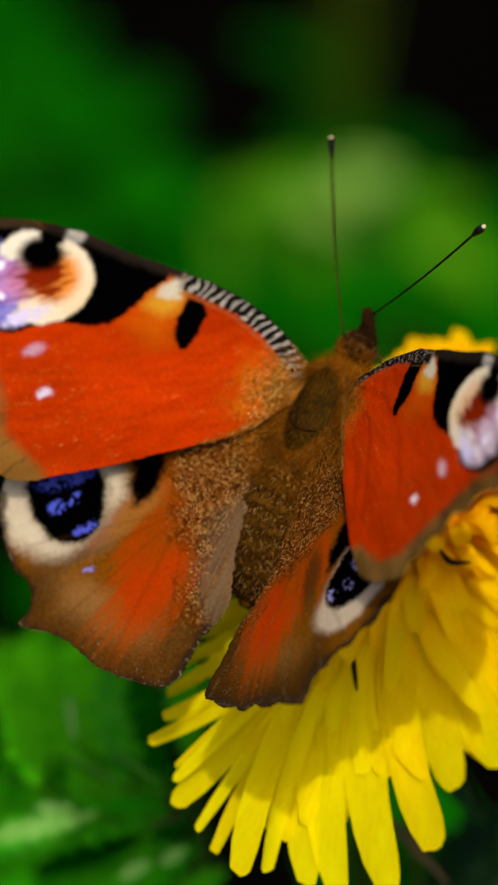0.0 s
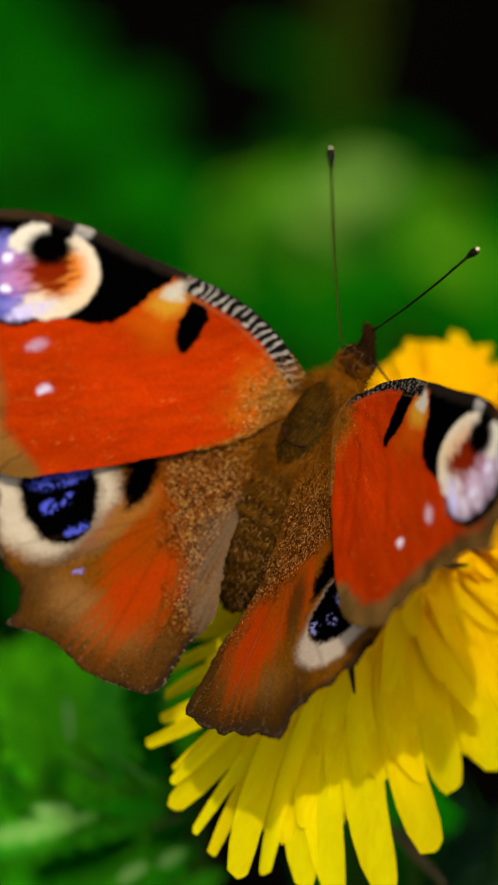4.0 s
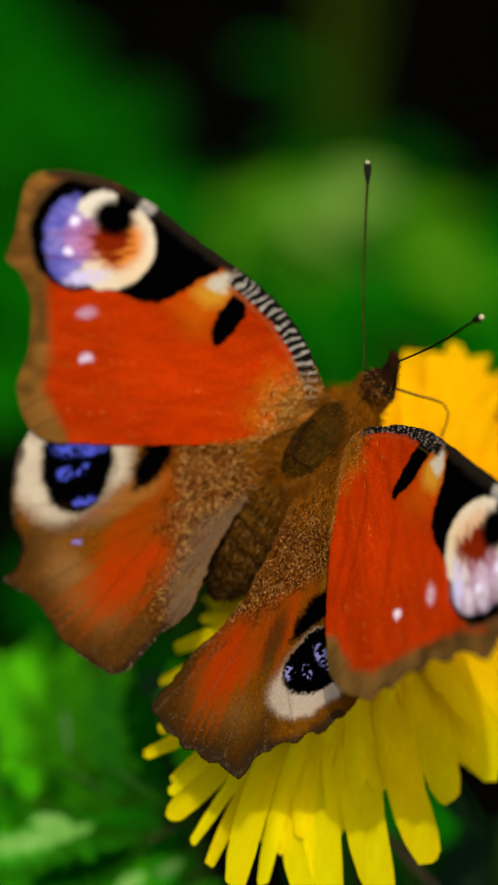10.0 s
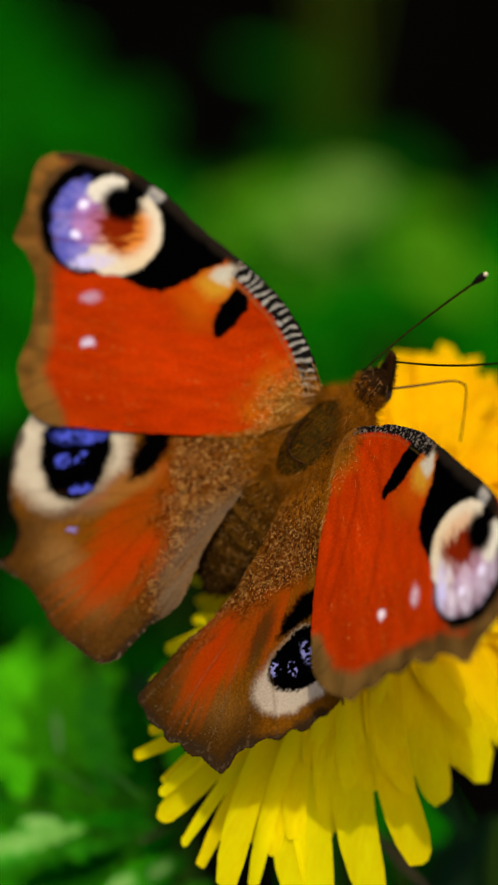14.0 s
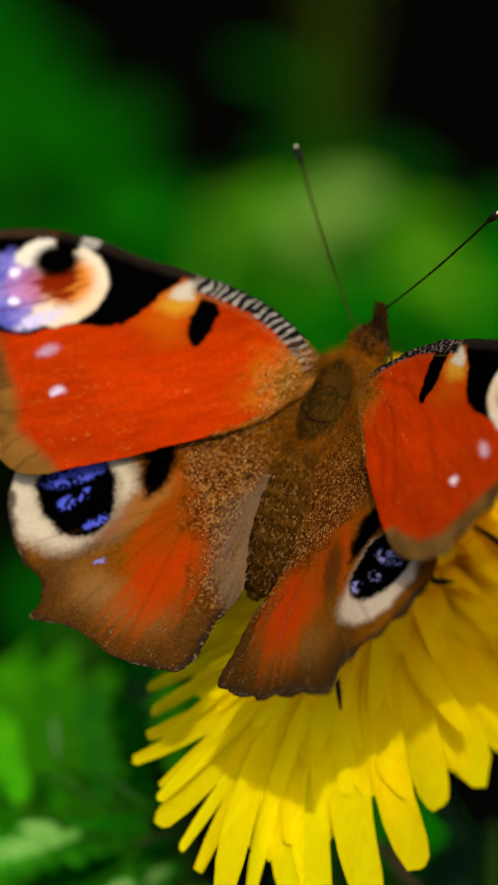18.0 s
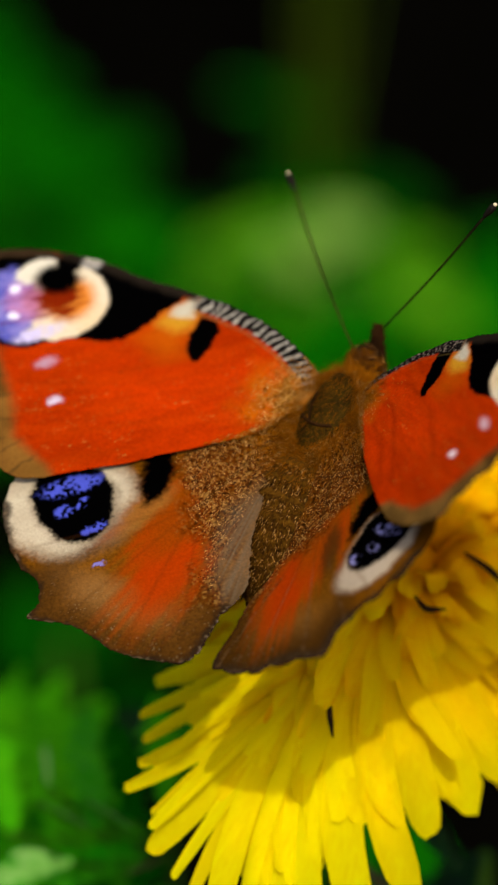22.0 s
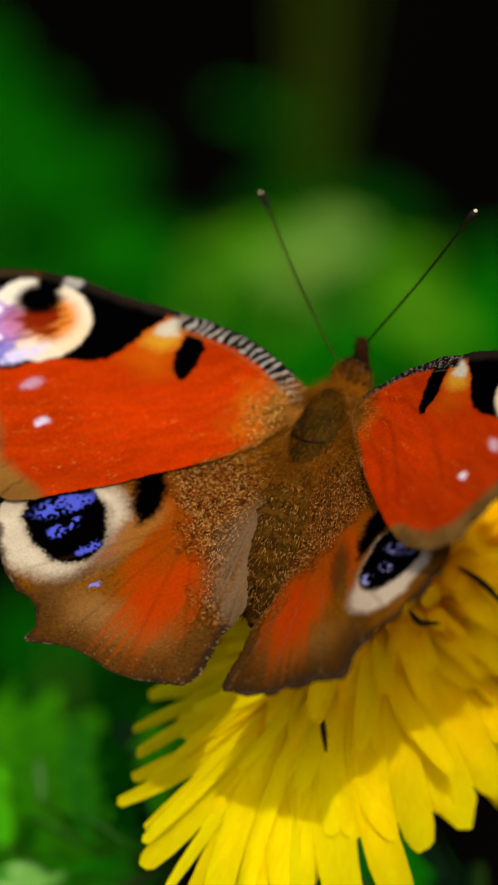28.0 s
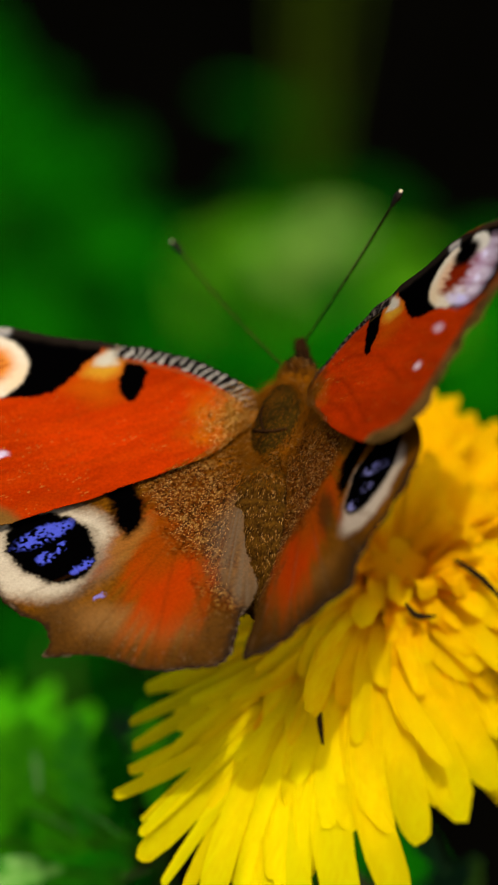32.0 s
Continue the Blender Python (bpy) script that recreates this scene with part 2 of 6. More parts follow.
def ribbed_leaf(length, width, teeth, droop, seed, cut=0.3):
    """A broad toothed leaf along +y with pinched side veins."""
    r = random.Random(seed)
    n, across = 48, 10
    verts, faces = [], []
    for i in range(n + 1):
        s = i / n
        w = width / 2 * math.sin(math.pi * min(1, s * 0.93 + 0.06)) ** 0.7
        w *= 1 - cut * ((s * teeth) % 1.0)
        for k in range(across + 1):
            f = 2 * k / across - 1
            rib = 0.045 * width * math.sin(2 * math.pi * (s * teeth - abs(f) * 0.8) + 1.5 * math.sin(s * 9 + f)) + 0.06 * width * noise.noise((s * 6, f * 2.5, seed * 3.1))
            z = -length * droop * s * s * 0.5 + abs(f) * w * 0.3 + rib * min(1, abs(f) * 3) - 0.15 * w * f * f
            verts.append((f * w, length * s + abs(f) * width * 0.16, z))
        if i:
            a, b = (i - 1) * (across + 1), i * (across + 1)
            faces += [(a + k, a + k + 1, b + k + 1, b + k) for k in range(across)]
    return verts, faces


def leafy_stem(foot, leaves, label):
    """A plant of a few large leaves; leaves: rows of base, tip, width, roll, teeth, material."""
    top = new("herb")
    top.location = foot
    tagged(top, label, "plant", "herbs round the flower")
    hub = Vector((0, 0, 0))
    for i, (p0, p1, wide, roll, teeth, mat) in enumerate(leaves):
        p0, p1 = Vector(p0) - Vector(foot), Vector(p1) - Vector(foot)
        leaf = part_of("leaf", mesh_of("broad_leaf", *ribbed_leaf((p1 - p0).length, wide, teeth, 0.25, i, 0.65 if teeth > 8 else 0.3)), mat, top)
        leaf.matrix_basis = facing(p0, p1, roll)
        pts = curve_through([(0, 0, -0.012), (p0.x * 0.5, p0.y * 0.5, p0.z * 0.6), p0], 6)
        part_of("stalk", mesh_of("leaf_stalk", *tube(pts, [0.0007] * len(pts), 6)), STEM, top)
    return top


def compound_leaf(foot, hub, leaves, label):
    """Leaflets on one arching stalk; leaves: rows of base, tip, width, roll, teeth, material."""
    top = new("herb")
    top.location = foot
    tagged(top, label, "plant", "herbs round the flower")
    hub = Vector(hub) - Vector(foot)
    pts = curve_through([(0, 0, -0.012), (hub.x * 0.3, hub.y * 0.4, hub.z * 0.6), hub], 8)
    part_of("stalk", mesh_of("leaf_stalk", *tube(pts, [0.0008] * len(pts), 8)), STEM, top)
    for i, (p0, p1, wide, roll, teeth, mat) in enumerate(leaves):
        p0, p1 = Vector(p0) - Vector(foot), Vector(p1) - Vector(foot)
        leaf = part_of("leaflet", mesh_of("leaflet", *ribbed_leaf((p1 - p0).length, wide, teeth, 0.2, i + len(leaves), 0.5 if teeth > 4 else 0.25)), mat, top)
        leaf.matrix_basis = facing(p0, p1, roll)
        pts = curve_through([hub, (hub + p0) * 0.5 - Vector((0, 0, 0.002)), p0], 6)
        part_of("rachis", mesh_of("rachis", *tube(pts, [0.00015] * len(pts), 6)), STEM, top)
    return top


herb(-0.0060, 0.4009, 0.1046, 6, 0.013, 0.013, LEAF_PALE, "broad-leaved herb, sunlight put into its pale green colour", seed=1, tilt=(-5, 35))
herb(0.0180, 0.4014, 0.1060, 6, 0.014, 0.014, LEAF_PALE, "broad-leaved herb, sunlight put into its pale green colour", seed=2, tilt=(-5, 35))
herb(0.0010, 0.4029, 0.0978, 7, 0.019, 0.016, LEAF_LIGHT, "broad-leaved herb, sunlight put into its light green colour", seed=3, tilt=(-5, 35))
herb(0.0317, 0.4026, 0.0986, 7, 0.019, 0.016, LEAF_LIGHT, "broad-leaved herb, sunlight put into its light green colour", seed=4, tilt=(-5, 35))
herb(-0.0124, 0.4077, 0.0964, 6, 0.018, 0.015, LEAF_MID, "green broad-leaved herb growing on soil blackened for shade", seed=5, tilt=(-5, 35))
herb(0.0092, 0.4012, 0.0949, 7, 0.019, 0.016, LEAF_LIGHT, "broad-leaved herb, sunlight put into its light green colour", seed=6, tilt=(-5, 35))
herb(0.0227, 0.4015, 0.0960, 7, 0.019, 0.016, LEAF_LIGHT, "broad-leaved herb, sunlight put into its light green colour", seed=7, tilt=(-5, 35))
herb(0.0058, 0.4042, 0.1003, 7, 0.018, 0.016, LEAF_LIGHT, "broad-leaved herb, sunlight put into its light green colour", seed=8, tilt=(-5, 35))
herb(0.0486, 0.4197, 0.0848, 7, 0.024, 0.022, LEAF_MID, "green broad-leaved herb growing on soil blackened for shade", seed=9, tilt=(-5, 35))
herb(0.0534, 0.4372, 0.0751, 5, 0.03, 0.022, LEAF_MID, "green broad-leaved herb growing on soil blackened for shade", seed=10, tilt=(-5, 35))
herb(-0.0161, 0.4104, 0.0887, 6, 0.034, 0.024, LEAF_MID, "green broad-leaved herb growing on soil blackened for shade", seed=11, tilt=(-5, 35))
herb(-0.0387, 0.4466, 0.0712, 6, 0.03, 0.022, LEAF_MID, "green broad-leaved herb growing on soil blackened for shade", seed=12, tilt=(-5, 35))
herb(-0.0513, 0.4993, 0.0611, 6, 0.03, 0.022, LEAF_MID, "green broad-leaved herb growing on soil blackened for shade", seed=13, tilt=(-5, 35))
herb(-0.0486, 0.5253, 0.0651, 6, 0.022, 0.016, LEAF_MID, "green broad-leaved herb growing on soil blackened for shade", seed=14, tilt=(-5, 35))
herb(-0.0584, 0.5587, 0.0618, 6, 0.03, 0.022, LEAF_MID, "green broad-leaved herb growing on soil blackened for shade", seed=15, tilt=(-5, 35))
herb(-0.0321, 0.4972, 0.0578, 5, 0.036, 0.024, LEAF_DARK, "low herb, shade put into its dark green colour", seed=16, tilt=(-5, 35))
herb(0.0175, 0.5572, 0.0595, 5, 0.018, 0.012, LEAF_MID, "green broad-leaved herb growing on soil blackened for shade", seed=17, tilt=(-5, 35))
herb(0.0129, 0.3668, 0.0944, 6, 0.036, 0.026, LEAF_MID, "green broad-leaved herb growing on soil blackened for shade", seed=18, tilt=(-5, 35))
herb(0.0313, 0.3668, 0.0944, 6, 0.036, 0.026, LEAF_MID, "green broad-leaved herb growing on soil blackened for shade", seed=19, tilt=(-5, 35))
herb(-0.0023, 0.3771, 0.0921, 6, 0.036, 0.026, LEAF_MID, "green broad-leaved herb growing on soil blackened for shade", seed=20, tilt=(-5, 35))
herb(-0.0276, 0.4031, 0.0770, 6, 0.036, 0.026, LEAF_MID, "green broad-leaved herb growing on soil blackened for shade", seed=21, tilt=(-5, 35))
herb(0.0489, 0.3846, 0.0852, 6, 0.036, 0.026, LEAF_MID, "green broad-leaved herb growing on soil blackened for shade", seed=22, tilt=(-5, 35))
herb(-0.0507, 0.4358, 0.0538, 6, 0.04, 0.028, LEAF_DARK, "low herb, shade put into its dark green colour", seed=23, tilt=(-5, 35))
herb(0.0143, 0.4549, 0.0845, 5, 0.034, 0.024, LEAF_DARK, "low herb, shade put into its dark green colour", seed=24, tilt=(-5, 35))
herb(-0.0321, 0.2019, 0.1325, 6, 0.022, 0.016, LEAF_MID, "green broad-leaved herb growing on soil blackened for shade", seed=25, tilt=(-5, 35))
herb(-0.0254, 0.2412, 0.1199, 6, 0.022, 0.016, LEAF_DARK, "low herb, shade put into its dark green colour", seed=26, tilt=(-5, 35))
herb(-0.0298, 0.1602, 0.1412, 6, 0.02, 0.014, LEAF_DARK, "low herb, shade put into its dark green colour", seed=27, tilt=(-5, 35))
herb(0.0468, 0.4061, 0.0819, 4, 0.022, 0.018, LEAF_MID, "green broad-leaved herb growing on soil blackened for shade", seed=28, tilt=(-5, 35))
leaf_hub = (-0.0050, 0.0252, 0.2452)
compound_leaf((-0.001, 0.055, 0), leaf_hub, [
    ((-0.0192, 0.0143, 0.2548), (-0.0211, 0.0319, 0.2553), 0.0058, 0, 6, LEAF_NEAR),
    ((-0.0151, 0.0144, 0.2546), (-0.0174, 0.0330, 0.2565), 0.0056, 8, 6, LEAF_NEAR),
    ((-0.0113, 0.0130, 0.2559), (-0.0133, 0.0315, 0.2575), 0.0052, -8, 6, LEAF_GLOSS),
    ((-0.0079, 0.0137, 0.2566), (-0.0104, 0.0293, 0.2578), 0.0047, 5, 5, LEAF_MID),
    ((-0.0228, 0.0163, 0.2546), (-0.0253, 0.0311, 0.2546), 0.0039, 0, 5, LEAF_MID),
    ((-0.0050, 0.0150, 0.2566), (-0.0064, 0.0300, 0.2594), 0.0048, -6, 5, LEAF_NEAR),
    ((-0.0022, 0.0170, 0.2576), (-0.0028, 0.0290, 0.2606), 0.0040, 6, 5, LEAF_GLOSS),
    # three pale slips laid over the leaflets as painted highlights
    ((-0.0163, 0.0120, 0.2598), (-0.0121, 0.0112, 0.2584), 0.0013, -45, 2, LEAF_HIGHLIGHT),
    ((-0.0121, 0.0114, 0.2605), (-0.0081, 0.0103, 0.2588), 0.0014, -45, 2, LEAF_HIGHLIGHT),
    ((-0.0156, 0.0136, 0.2603), (-0.0164, 0.0229, 0.2595), 0.0008, 0, 2, LEAF_HIGHLIGHT),
], "toothed green leaflets beside the flower, sheen added as pale slips")
compound_leaf((0.001, 0.055, 0), leaf_hub, [
    ((-0.0071, 0.0169, 0.2509), (-0.0258, 0.0120, 0.2493), 0.0054, -42, 9, LEAF_GLOSS),
    ((-0.0081, 0.0148, 0.2531), (-0.0192, 0.0124, 0.2524), 0.0020, -45, 5, LEAF_NEAR),
    # two pale slips added where the leaf would catch a gloss
    ((-0.0135, 0.0114, 0.2539), (-0.0239, 0.0079, 0.2536), 0.0022, -50, 6, LEAF_HIGHLIGHT),
    ((-0.0155, 0.0116, 0.2543), (-0.0190, 0.0115, 0.2545), 0.0012, -50, 2, LEAF_HIGHLIGHT),
    ((-0.0099, 0.0213, 0.2436), (-0.0198, 0.0190, 0.2414), 0.0037, -30, 6, LEAF_MID),
], "glossy serrated green leaf lying low, sheen added as pale slips")
compound_leaf((0.003, 0.055, 0), leaf_hub, [
    ((-0.0046, 0.0171, 0.2462), (-0.0132, 0.0111, 0.2438), 0.0049, -35, 6, LEAF_NEAR),
    # two small pale slips standing for glints
    ((-0.0055, 0.0113, 0.2501), (-0.0078, 0.0104, 0.2491), 0.0013, -45, 2, LEAF_HIGHLIGHT),
    ((-0.0088, 0.0105, 0.2492), (-0.0113, 0.0096, 0.2482), 0.0015, -45, 2, LEAF_HIGHLIGHT),
    ((-0.0048, 0.0171, 0.2495), (-0.0087, 0.0158, 0.2479), 0.0021, -40, 3, LEAF_MID),
    ((-0.0020, 0.0156, 0.2442), (-0.0072, 0.0136, 0.2418), 0.0036, -30, 5, LEAF_GLOSS),
    ((-0.0055, 0.0116, 0.2538), (-0.0089, 0.0108, 0.2529), 0.0004, -20, 1, BROWN),
], "small green leaflets crowding under the petals")
compound_leaf((0.006, 0.055, 0), leaf_hub, [
    ((-0.0061, 0.0414, 0.2335), (-0.0277, 0.0352, 0.2271), 0.0185, -40, 5, LEAF_NEAR),
    ((-0.0061, 0.0472, 0.2362), (-0.0284, 0.0537, 0.2384), 0.0170, -40, 5, LEAF_NEAR),
    ((-0.0055, 0.0422, 0.2378), (-0.0094, 0.0470, 0.2446), 0.0078, 0, 4, LEAF_SHADED),
    ((-0.0076, 0.0291, 0.2292), (-0.0282, 0.0270, 0.2282), 0.0143, -35, 6, LEAF_NEAR),
], "broad green leaves in the half shade below")
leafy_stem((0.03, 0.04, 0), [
    ((0.0140, 0.0151, 0.2600), (0.0211, 0.0088, 0.2556), 0.003, 0, 2, LEAF_SHADED),
    ((0.0239, 0.0204, 0.2477), (0.0153, 0.0123, 0.2442), 0.005, 20, 3, LEAF_SHADED),
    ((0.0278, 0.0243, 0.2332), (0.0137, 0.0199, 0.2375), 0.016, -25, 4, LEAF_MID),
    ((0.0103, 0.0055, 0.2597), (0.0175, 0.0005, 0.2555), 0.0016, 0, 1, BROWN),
    ((0.0209, 0.0169, 0.2365), (0.0222, 0.0257, 0.2430), 0.008, 10, 5, LEAF_SHADED),
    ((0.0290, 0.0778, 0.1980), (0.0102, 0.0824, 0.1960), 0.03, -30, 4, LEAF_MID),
], "herb under the flower, shade put into its dark green colour")
stalk = new("dry_stalk")
stalk.location = (0.0216, 0.4937, 0.0)
for dx, lean, high, thick in ((0.0, 0.0, 1.0, 0.0013), (-0.006, -0.004, 0.8, 0.0009), (0.005, 0.006, 0.9, 0.0009), (0.001, -0.009, 0.65, 0.0008)):
    pts = curve_through([(0, 0, -0.012), (dx * 0.5, 0, 0.0711), (0.0046 + dx + lean * 0.5, 0.0589, 0.09 + 0.02 * high), (0.0134 + dx + lean, 0.1189, 0.21 * high)], 6)
    part_of("shoot", mesh_of("shoot", *tube(pts, [thick] * len(pts), 10)), STALK, stalk)
tagged(stalk, "olive-brown branching dry stalk rising from the soil", "plant")


# ---- dandelion ----
FLOWER = Vector((0.01490, 0.00867, 0.28557))
AXIS = Vector((0.08025, -0.48497, 0.87084)).normalized()


def floret(path, width, seed, bow=0.0):
    """A strap floret in the y-z plane, bent over the path's three points and sideways by bow: channelled, five blunt teeth at the end."""
    r = random.Random(seed)
    (y0, z0), (y1, z1), (y2, z2) = path
    n, verts, faces = 13, [], []
    twist, sway, ripple = r.uniform(-0.25, 0.25), r.gauss(0, 0.4) * MM, r.uniform(0, 6)
    for i in range(n + 1):
        s = i / n
        y = (1 - s) ** 2 * y0 + 2 * s * (1 - s) * y1 + s * s * y2
        z = (1 - s) ** 2 * z0 + 2 * s * (1 - s) * z1 + s * s * z2
        dy, dz = (1 - s) * (y1 - y0) + s * (y2 - y1), (1 - s) * (z1 - z0) + s * (z2 - z1)
        q = math.hypot(dy, dz) + 1e-9
        dy, dz = dy / q, dz / q
        lean = math.atan2(2 * (1 - 2 * s) * bow, math.hypot(y2 - y0, z2 - z0) + 1e-9)
        w = width / 2 * (0.40 + 0.60 * min(1, s * 1.9)) * (1 - 0.34 * (max(0, s - 0.82) / 0.18) ** 2.2)
        w *= 1 + 0.05 * math.sin(ripple + s * 9)
        for k in range(5):
            f = (k - 2) / 2
            out = 0.0
            if i == n:
                out = (-0.42, 0.1, 0.25, 0.05, -0.38)[k] * width * 0.34 + r.uniform(-0.09, 0.09) * width
            up = (f * f * (0.18 if seed % 3 else -0.12) - (0.045 if k in (1, 3) else 0)) * width + f * twist * w * s
            verts.append((f * w * math.cos(lean) + sway * s * s + 2 * s * (1 - s) * bow + out * math.sin(lean), y - f * w * math.sin(lean) + out * dy - up * dz, z + out * dz + up * dy))
        if i:
            a, b = (i - 1) * 5, i * 5
            faces += [(a + k, a + k + 1, b + k + 1, b + k) for k in range(4)]
    return verts, faces


# reach of the petals in millimetres by direction round the flower's axis (degrees, 0 to the east, -90 towards the viewer)
REACH = ((-180, 16), (-165, 18), (-156, 22), (-148, 25.5), (-138, 29), (-126, 32), (-116, 33), (-103, 31.5), (-96, 30.5), (-89, 26.5), (-82, 22), (-72, 20), (-62, 18.8),
         (-40, 19.5), (0, 21), (40, 22), (80, 22), (100, 19), (118, 14), (160, 15), (180, 16))
# the long petals on the open side: direction, reach and width in millimetres
LONG_PETALS = ((-62, 18.5, 3.4), (-72, 20.2, 3.6), (-82.5, 22.2, 3.2), (-79.5, 19.0, 2.9), (-89.5, 27.6, 3.2), (-92.5, 24.0, 3.1), (-96, 30.9, 3.5), (-91, 16.8, 2.5),
               (-103, 32.0, 3.0), (-107.5, 32.3, 2.8), (-111, 32.5, 1.5), (-115, 29.6, 2.2), (-116.5, 34.2, 2.4), (-123, 33.0, 1.4), (-126, 32.4, 1.2), (-131, 31.6, 2.3),
               (-134, 30.6, 1.5), (-138.5, 29.5, 1.4), (-136, 29.5, 1.0), (-141, 27.4, 1.3), (-143.5, 27.1, 1.4), (-148, 25.6, 1.4), (-151, 24.8, 1.4), (-156, 22.2, 1.5),
               (-101.5, 22.6, 2.2), (-118, 24.0, 1.7), (-120, 28.0, 1.6))


def turn_at(th):
    """By how many degrees a petal that ends in this direction turns off the radius."""
    return np.interp(th, (-170, -150, -138, -131, -124, -116, -108, -85, -60, 0, 40), (-8, -17, -17, -6, 2, 19, 29, 28, 22, 10, 0))


def dandelion():
    r = random.Random(11)
    top = new("dandelion")
    top.location = (FLOWER.x + 0.004, FLOWER.y + 0.05, 0)
    tagged(top, "open yellow dandelion flower on a long green stem", "flower")
    ex = (Vector((1, 0, 0)) - AXIS * AXIS.x).normalized()
    basis = Matrix((ex, AXIS.cross(ex), AXIS)).transposed().to_4x4()
    face = Matrix.Translation(FLOWER - top.location) @ basis
    for k, (th, far, wide) in enumerate(LONG_PETALS):
        short = 1 - far / np.interp(th, [a for a, b in REACH], [b for a, b in REACH])
        hb, ht = 0.2 + 4 * max(0, short), -3.0 + 9 * max(0, short) + r.gauss(0, 0.4)
        path = [(0, 0), ((far - 4.4) * 0.5 * MM, (max(hb, ht) + 3.0 + r.gauss(0, 0.4) - hb) * MM), ((far - 4.4) * MM, (ht - hb) * MM)]
        bow = 0.5 * (far - 4.4) * math.tan(radians(turn_at(th))) * MM
        ob = part_of("petal", mesh_of("floret", *floret(path, wide * MM, 3 * k + 1, bow)), PETAL, top)
        ob.matrix_basis = face @ pose(0, 0, 0, 0, 0, th - 90) @ pose(0, 4.4 * MM, hb * MM, 0, r.gauss(0, 7 if wide > 1.8 else 16))
    layers = [(1.0, 68), (0.94, 64), (0.87, 56), (0.79, 46), (0.70, 38), (0.61, 32), (0.52, 30), (0.43, 26), (0.34, 22), (0.25, 18)]   # reach, count
    rest = []
    for j, (share, count) in enumerate(layers):
        around = [-180 + 360 * (i + 0.5 * (j % 2)) / count for i in range(count)]
        crowd = [a for a in around if a < -108 or a > 165]        # crowded there
        around += [a + 180 / count for a in crowd if j < 8] + [a + 90 / count for a in crowd if 1 < j < 8]
        for i, a in enumerate(around):
            th = a + r.gauss(0, 3.2)
            f = share * (r.uniform(0.90, 1.05) if th < 20 else r.uniform(0.95, 1.05))
            if -160 < th < -57 and (j < 2 or j == 2 and i % 2) or -57 <= th < 0 and j < 4 and i % 3 == 0:
                continue
            far = np.interp(th, [p for p, q in REACH], [q for p, q in REACH]) * f
            flat = 0.35 if th > 75 or th < -178 else 1.0          # those under the butterfly lie pressed down
            hb, ht = 3.2 * (1 - f), (7.0 - 12.0 * f ** 1.5) * flat + r.gauss(0, 1.2 * flat) - (1.5 if j < 2 else 0)
            rb = 4.6 * f ** 0.6
            mid = (max(hb, ht) + (1.2 + 2.6 * (1 - f)) * flat + r.gauss(0, 0.7 * flat)) - hb
            path = [(0, 0), ((far - rb) * r.uniform(0.42, 0.6) * MM, mid * MM), ((far - rb) * MM, (ht - hb) * MM)]
            bow = 0.5 * (far - rb) * math.tan(radians(turn_at(th) * (1 if f > 0.5 else 0.6) + r.gauss(0, 4))) * MM
            wide = r.uniform(1.8, 2.4) * (1.0 if f > 0.45 else 0.9) * (0.62 if th < -118 else 1.0 if th < 25 else 0.9)
            v, fc = floret(path, wide * MM, j * 100 + i, bow)
            m = face @ pose(0, 0, 0, 0, 0, th - 90) @ pose(0, rb * MM, hb * MM, 0, r.gauss(0, 18 if th < -100 else 12), r.gauss(0, 2.5 if j < 4 else 8.0))
            mat = PETAL if f > (0.62 if -170 < th < -112 else 0.45) else PETAL_IN
            if -172 < th < 25:
                ob = part_of("petal", mesh_of("floret", v, fc), mat, top)
                ob.matrix_basis = m
            else:
                rest.append(([face.inverted() @ m @ Vector(p) for p in v], fc))
                if th > 15:       # the far side is crowded
                    turn = pose(0, 0, r.uniform(-0.4, 0.8) * MM, 0, 0, r.uniform(2.5, 6.5))
                    k = r.uniform(0.86, 1.0)
                    rest.append(([turn @ (face.inverted() @ m @ Vector(p)) * k for p in v], fc))
    ob = part_of("far_petals", mesh_of("far_petals", *join(rest)), PETAL_IN, top, "crowded yellow petals under the butterfly")
    tagged(ob, kind="stuff")
    ob.matrix_basis = face
    # a few dark strips added for the shaded gaps between the petals
    for row in ([(-7.0, -13.0, 4.9), (-6.8, -14.8, 4.5), (-6.5, -16.6, 3.8)], [(4.2, -1.2, 7.6), (6.4, -2.6, 7.2), (8.4, -4.4, 6.4)],
                [(0.0, -5.4, 7.6), (1.0, -6.3, 7.2), (2.6, -6.2, 7.0)], [(1.6, -3.2, 7.0), (2.2, -3.8, 6.8)]):
        pts = curve_through([Vector(p) * MM for p in row], 6)
        n = len(pts) - 1
        ob = part_of("gap_strip", mesh_of("gap_strip", *tube(pts, [(0.06 + 0.22 * math.sin(math.pi * (k + 0.4) / (n + 0.8))) * MM for k in range(n + 1)], 6)), GAP_SHADE, top, "thin dark strip standing for a shaded gap")
        ob.matrix_basis = face
    # the crowded young florets in the middle
    kinds = []
    for v in range(4):
        me = mesh_of("young_floret", *floret([(0, 0), (r.uniform(2.5, 4.0) * MM, r.uniform(-0.5, 0.5) * MM), (r.uniform(3.4, 5.0) * MM, r.uniform(-3.5, -1.0) * MM)], r.uniform(1.1, 1.7) * MM, 2000 + v))
        me.materials.append(PETAL_IN)
        kinds.append(me)
    for i in range(40):
        rad, az = 3.6 * math.sqrt((i + 0.5) / 40), i * 137.5
        ob = part_of("young_petal", kinds[i % 4], None, top)
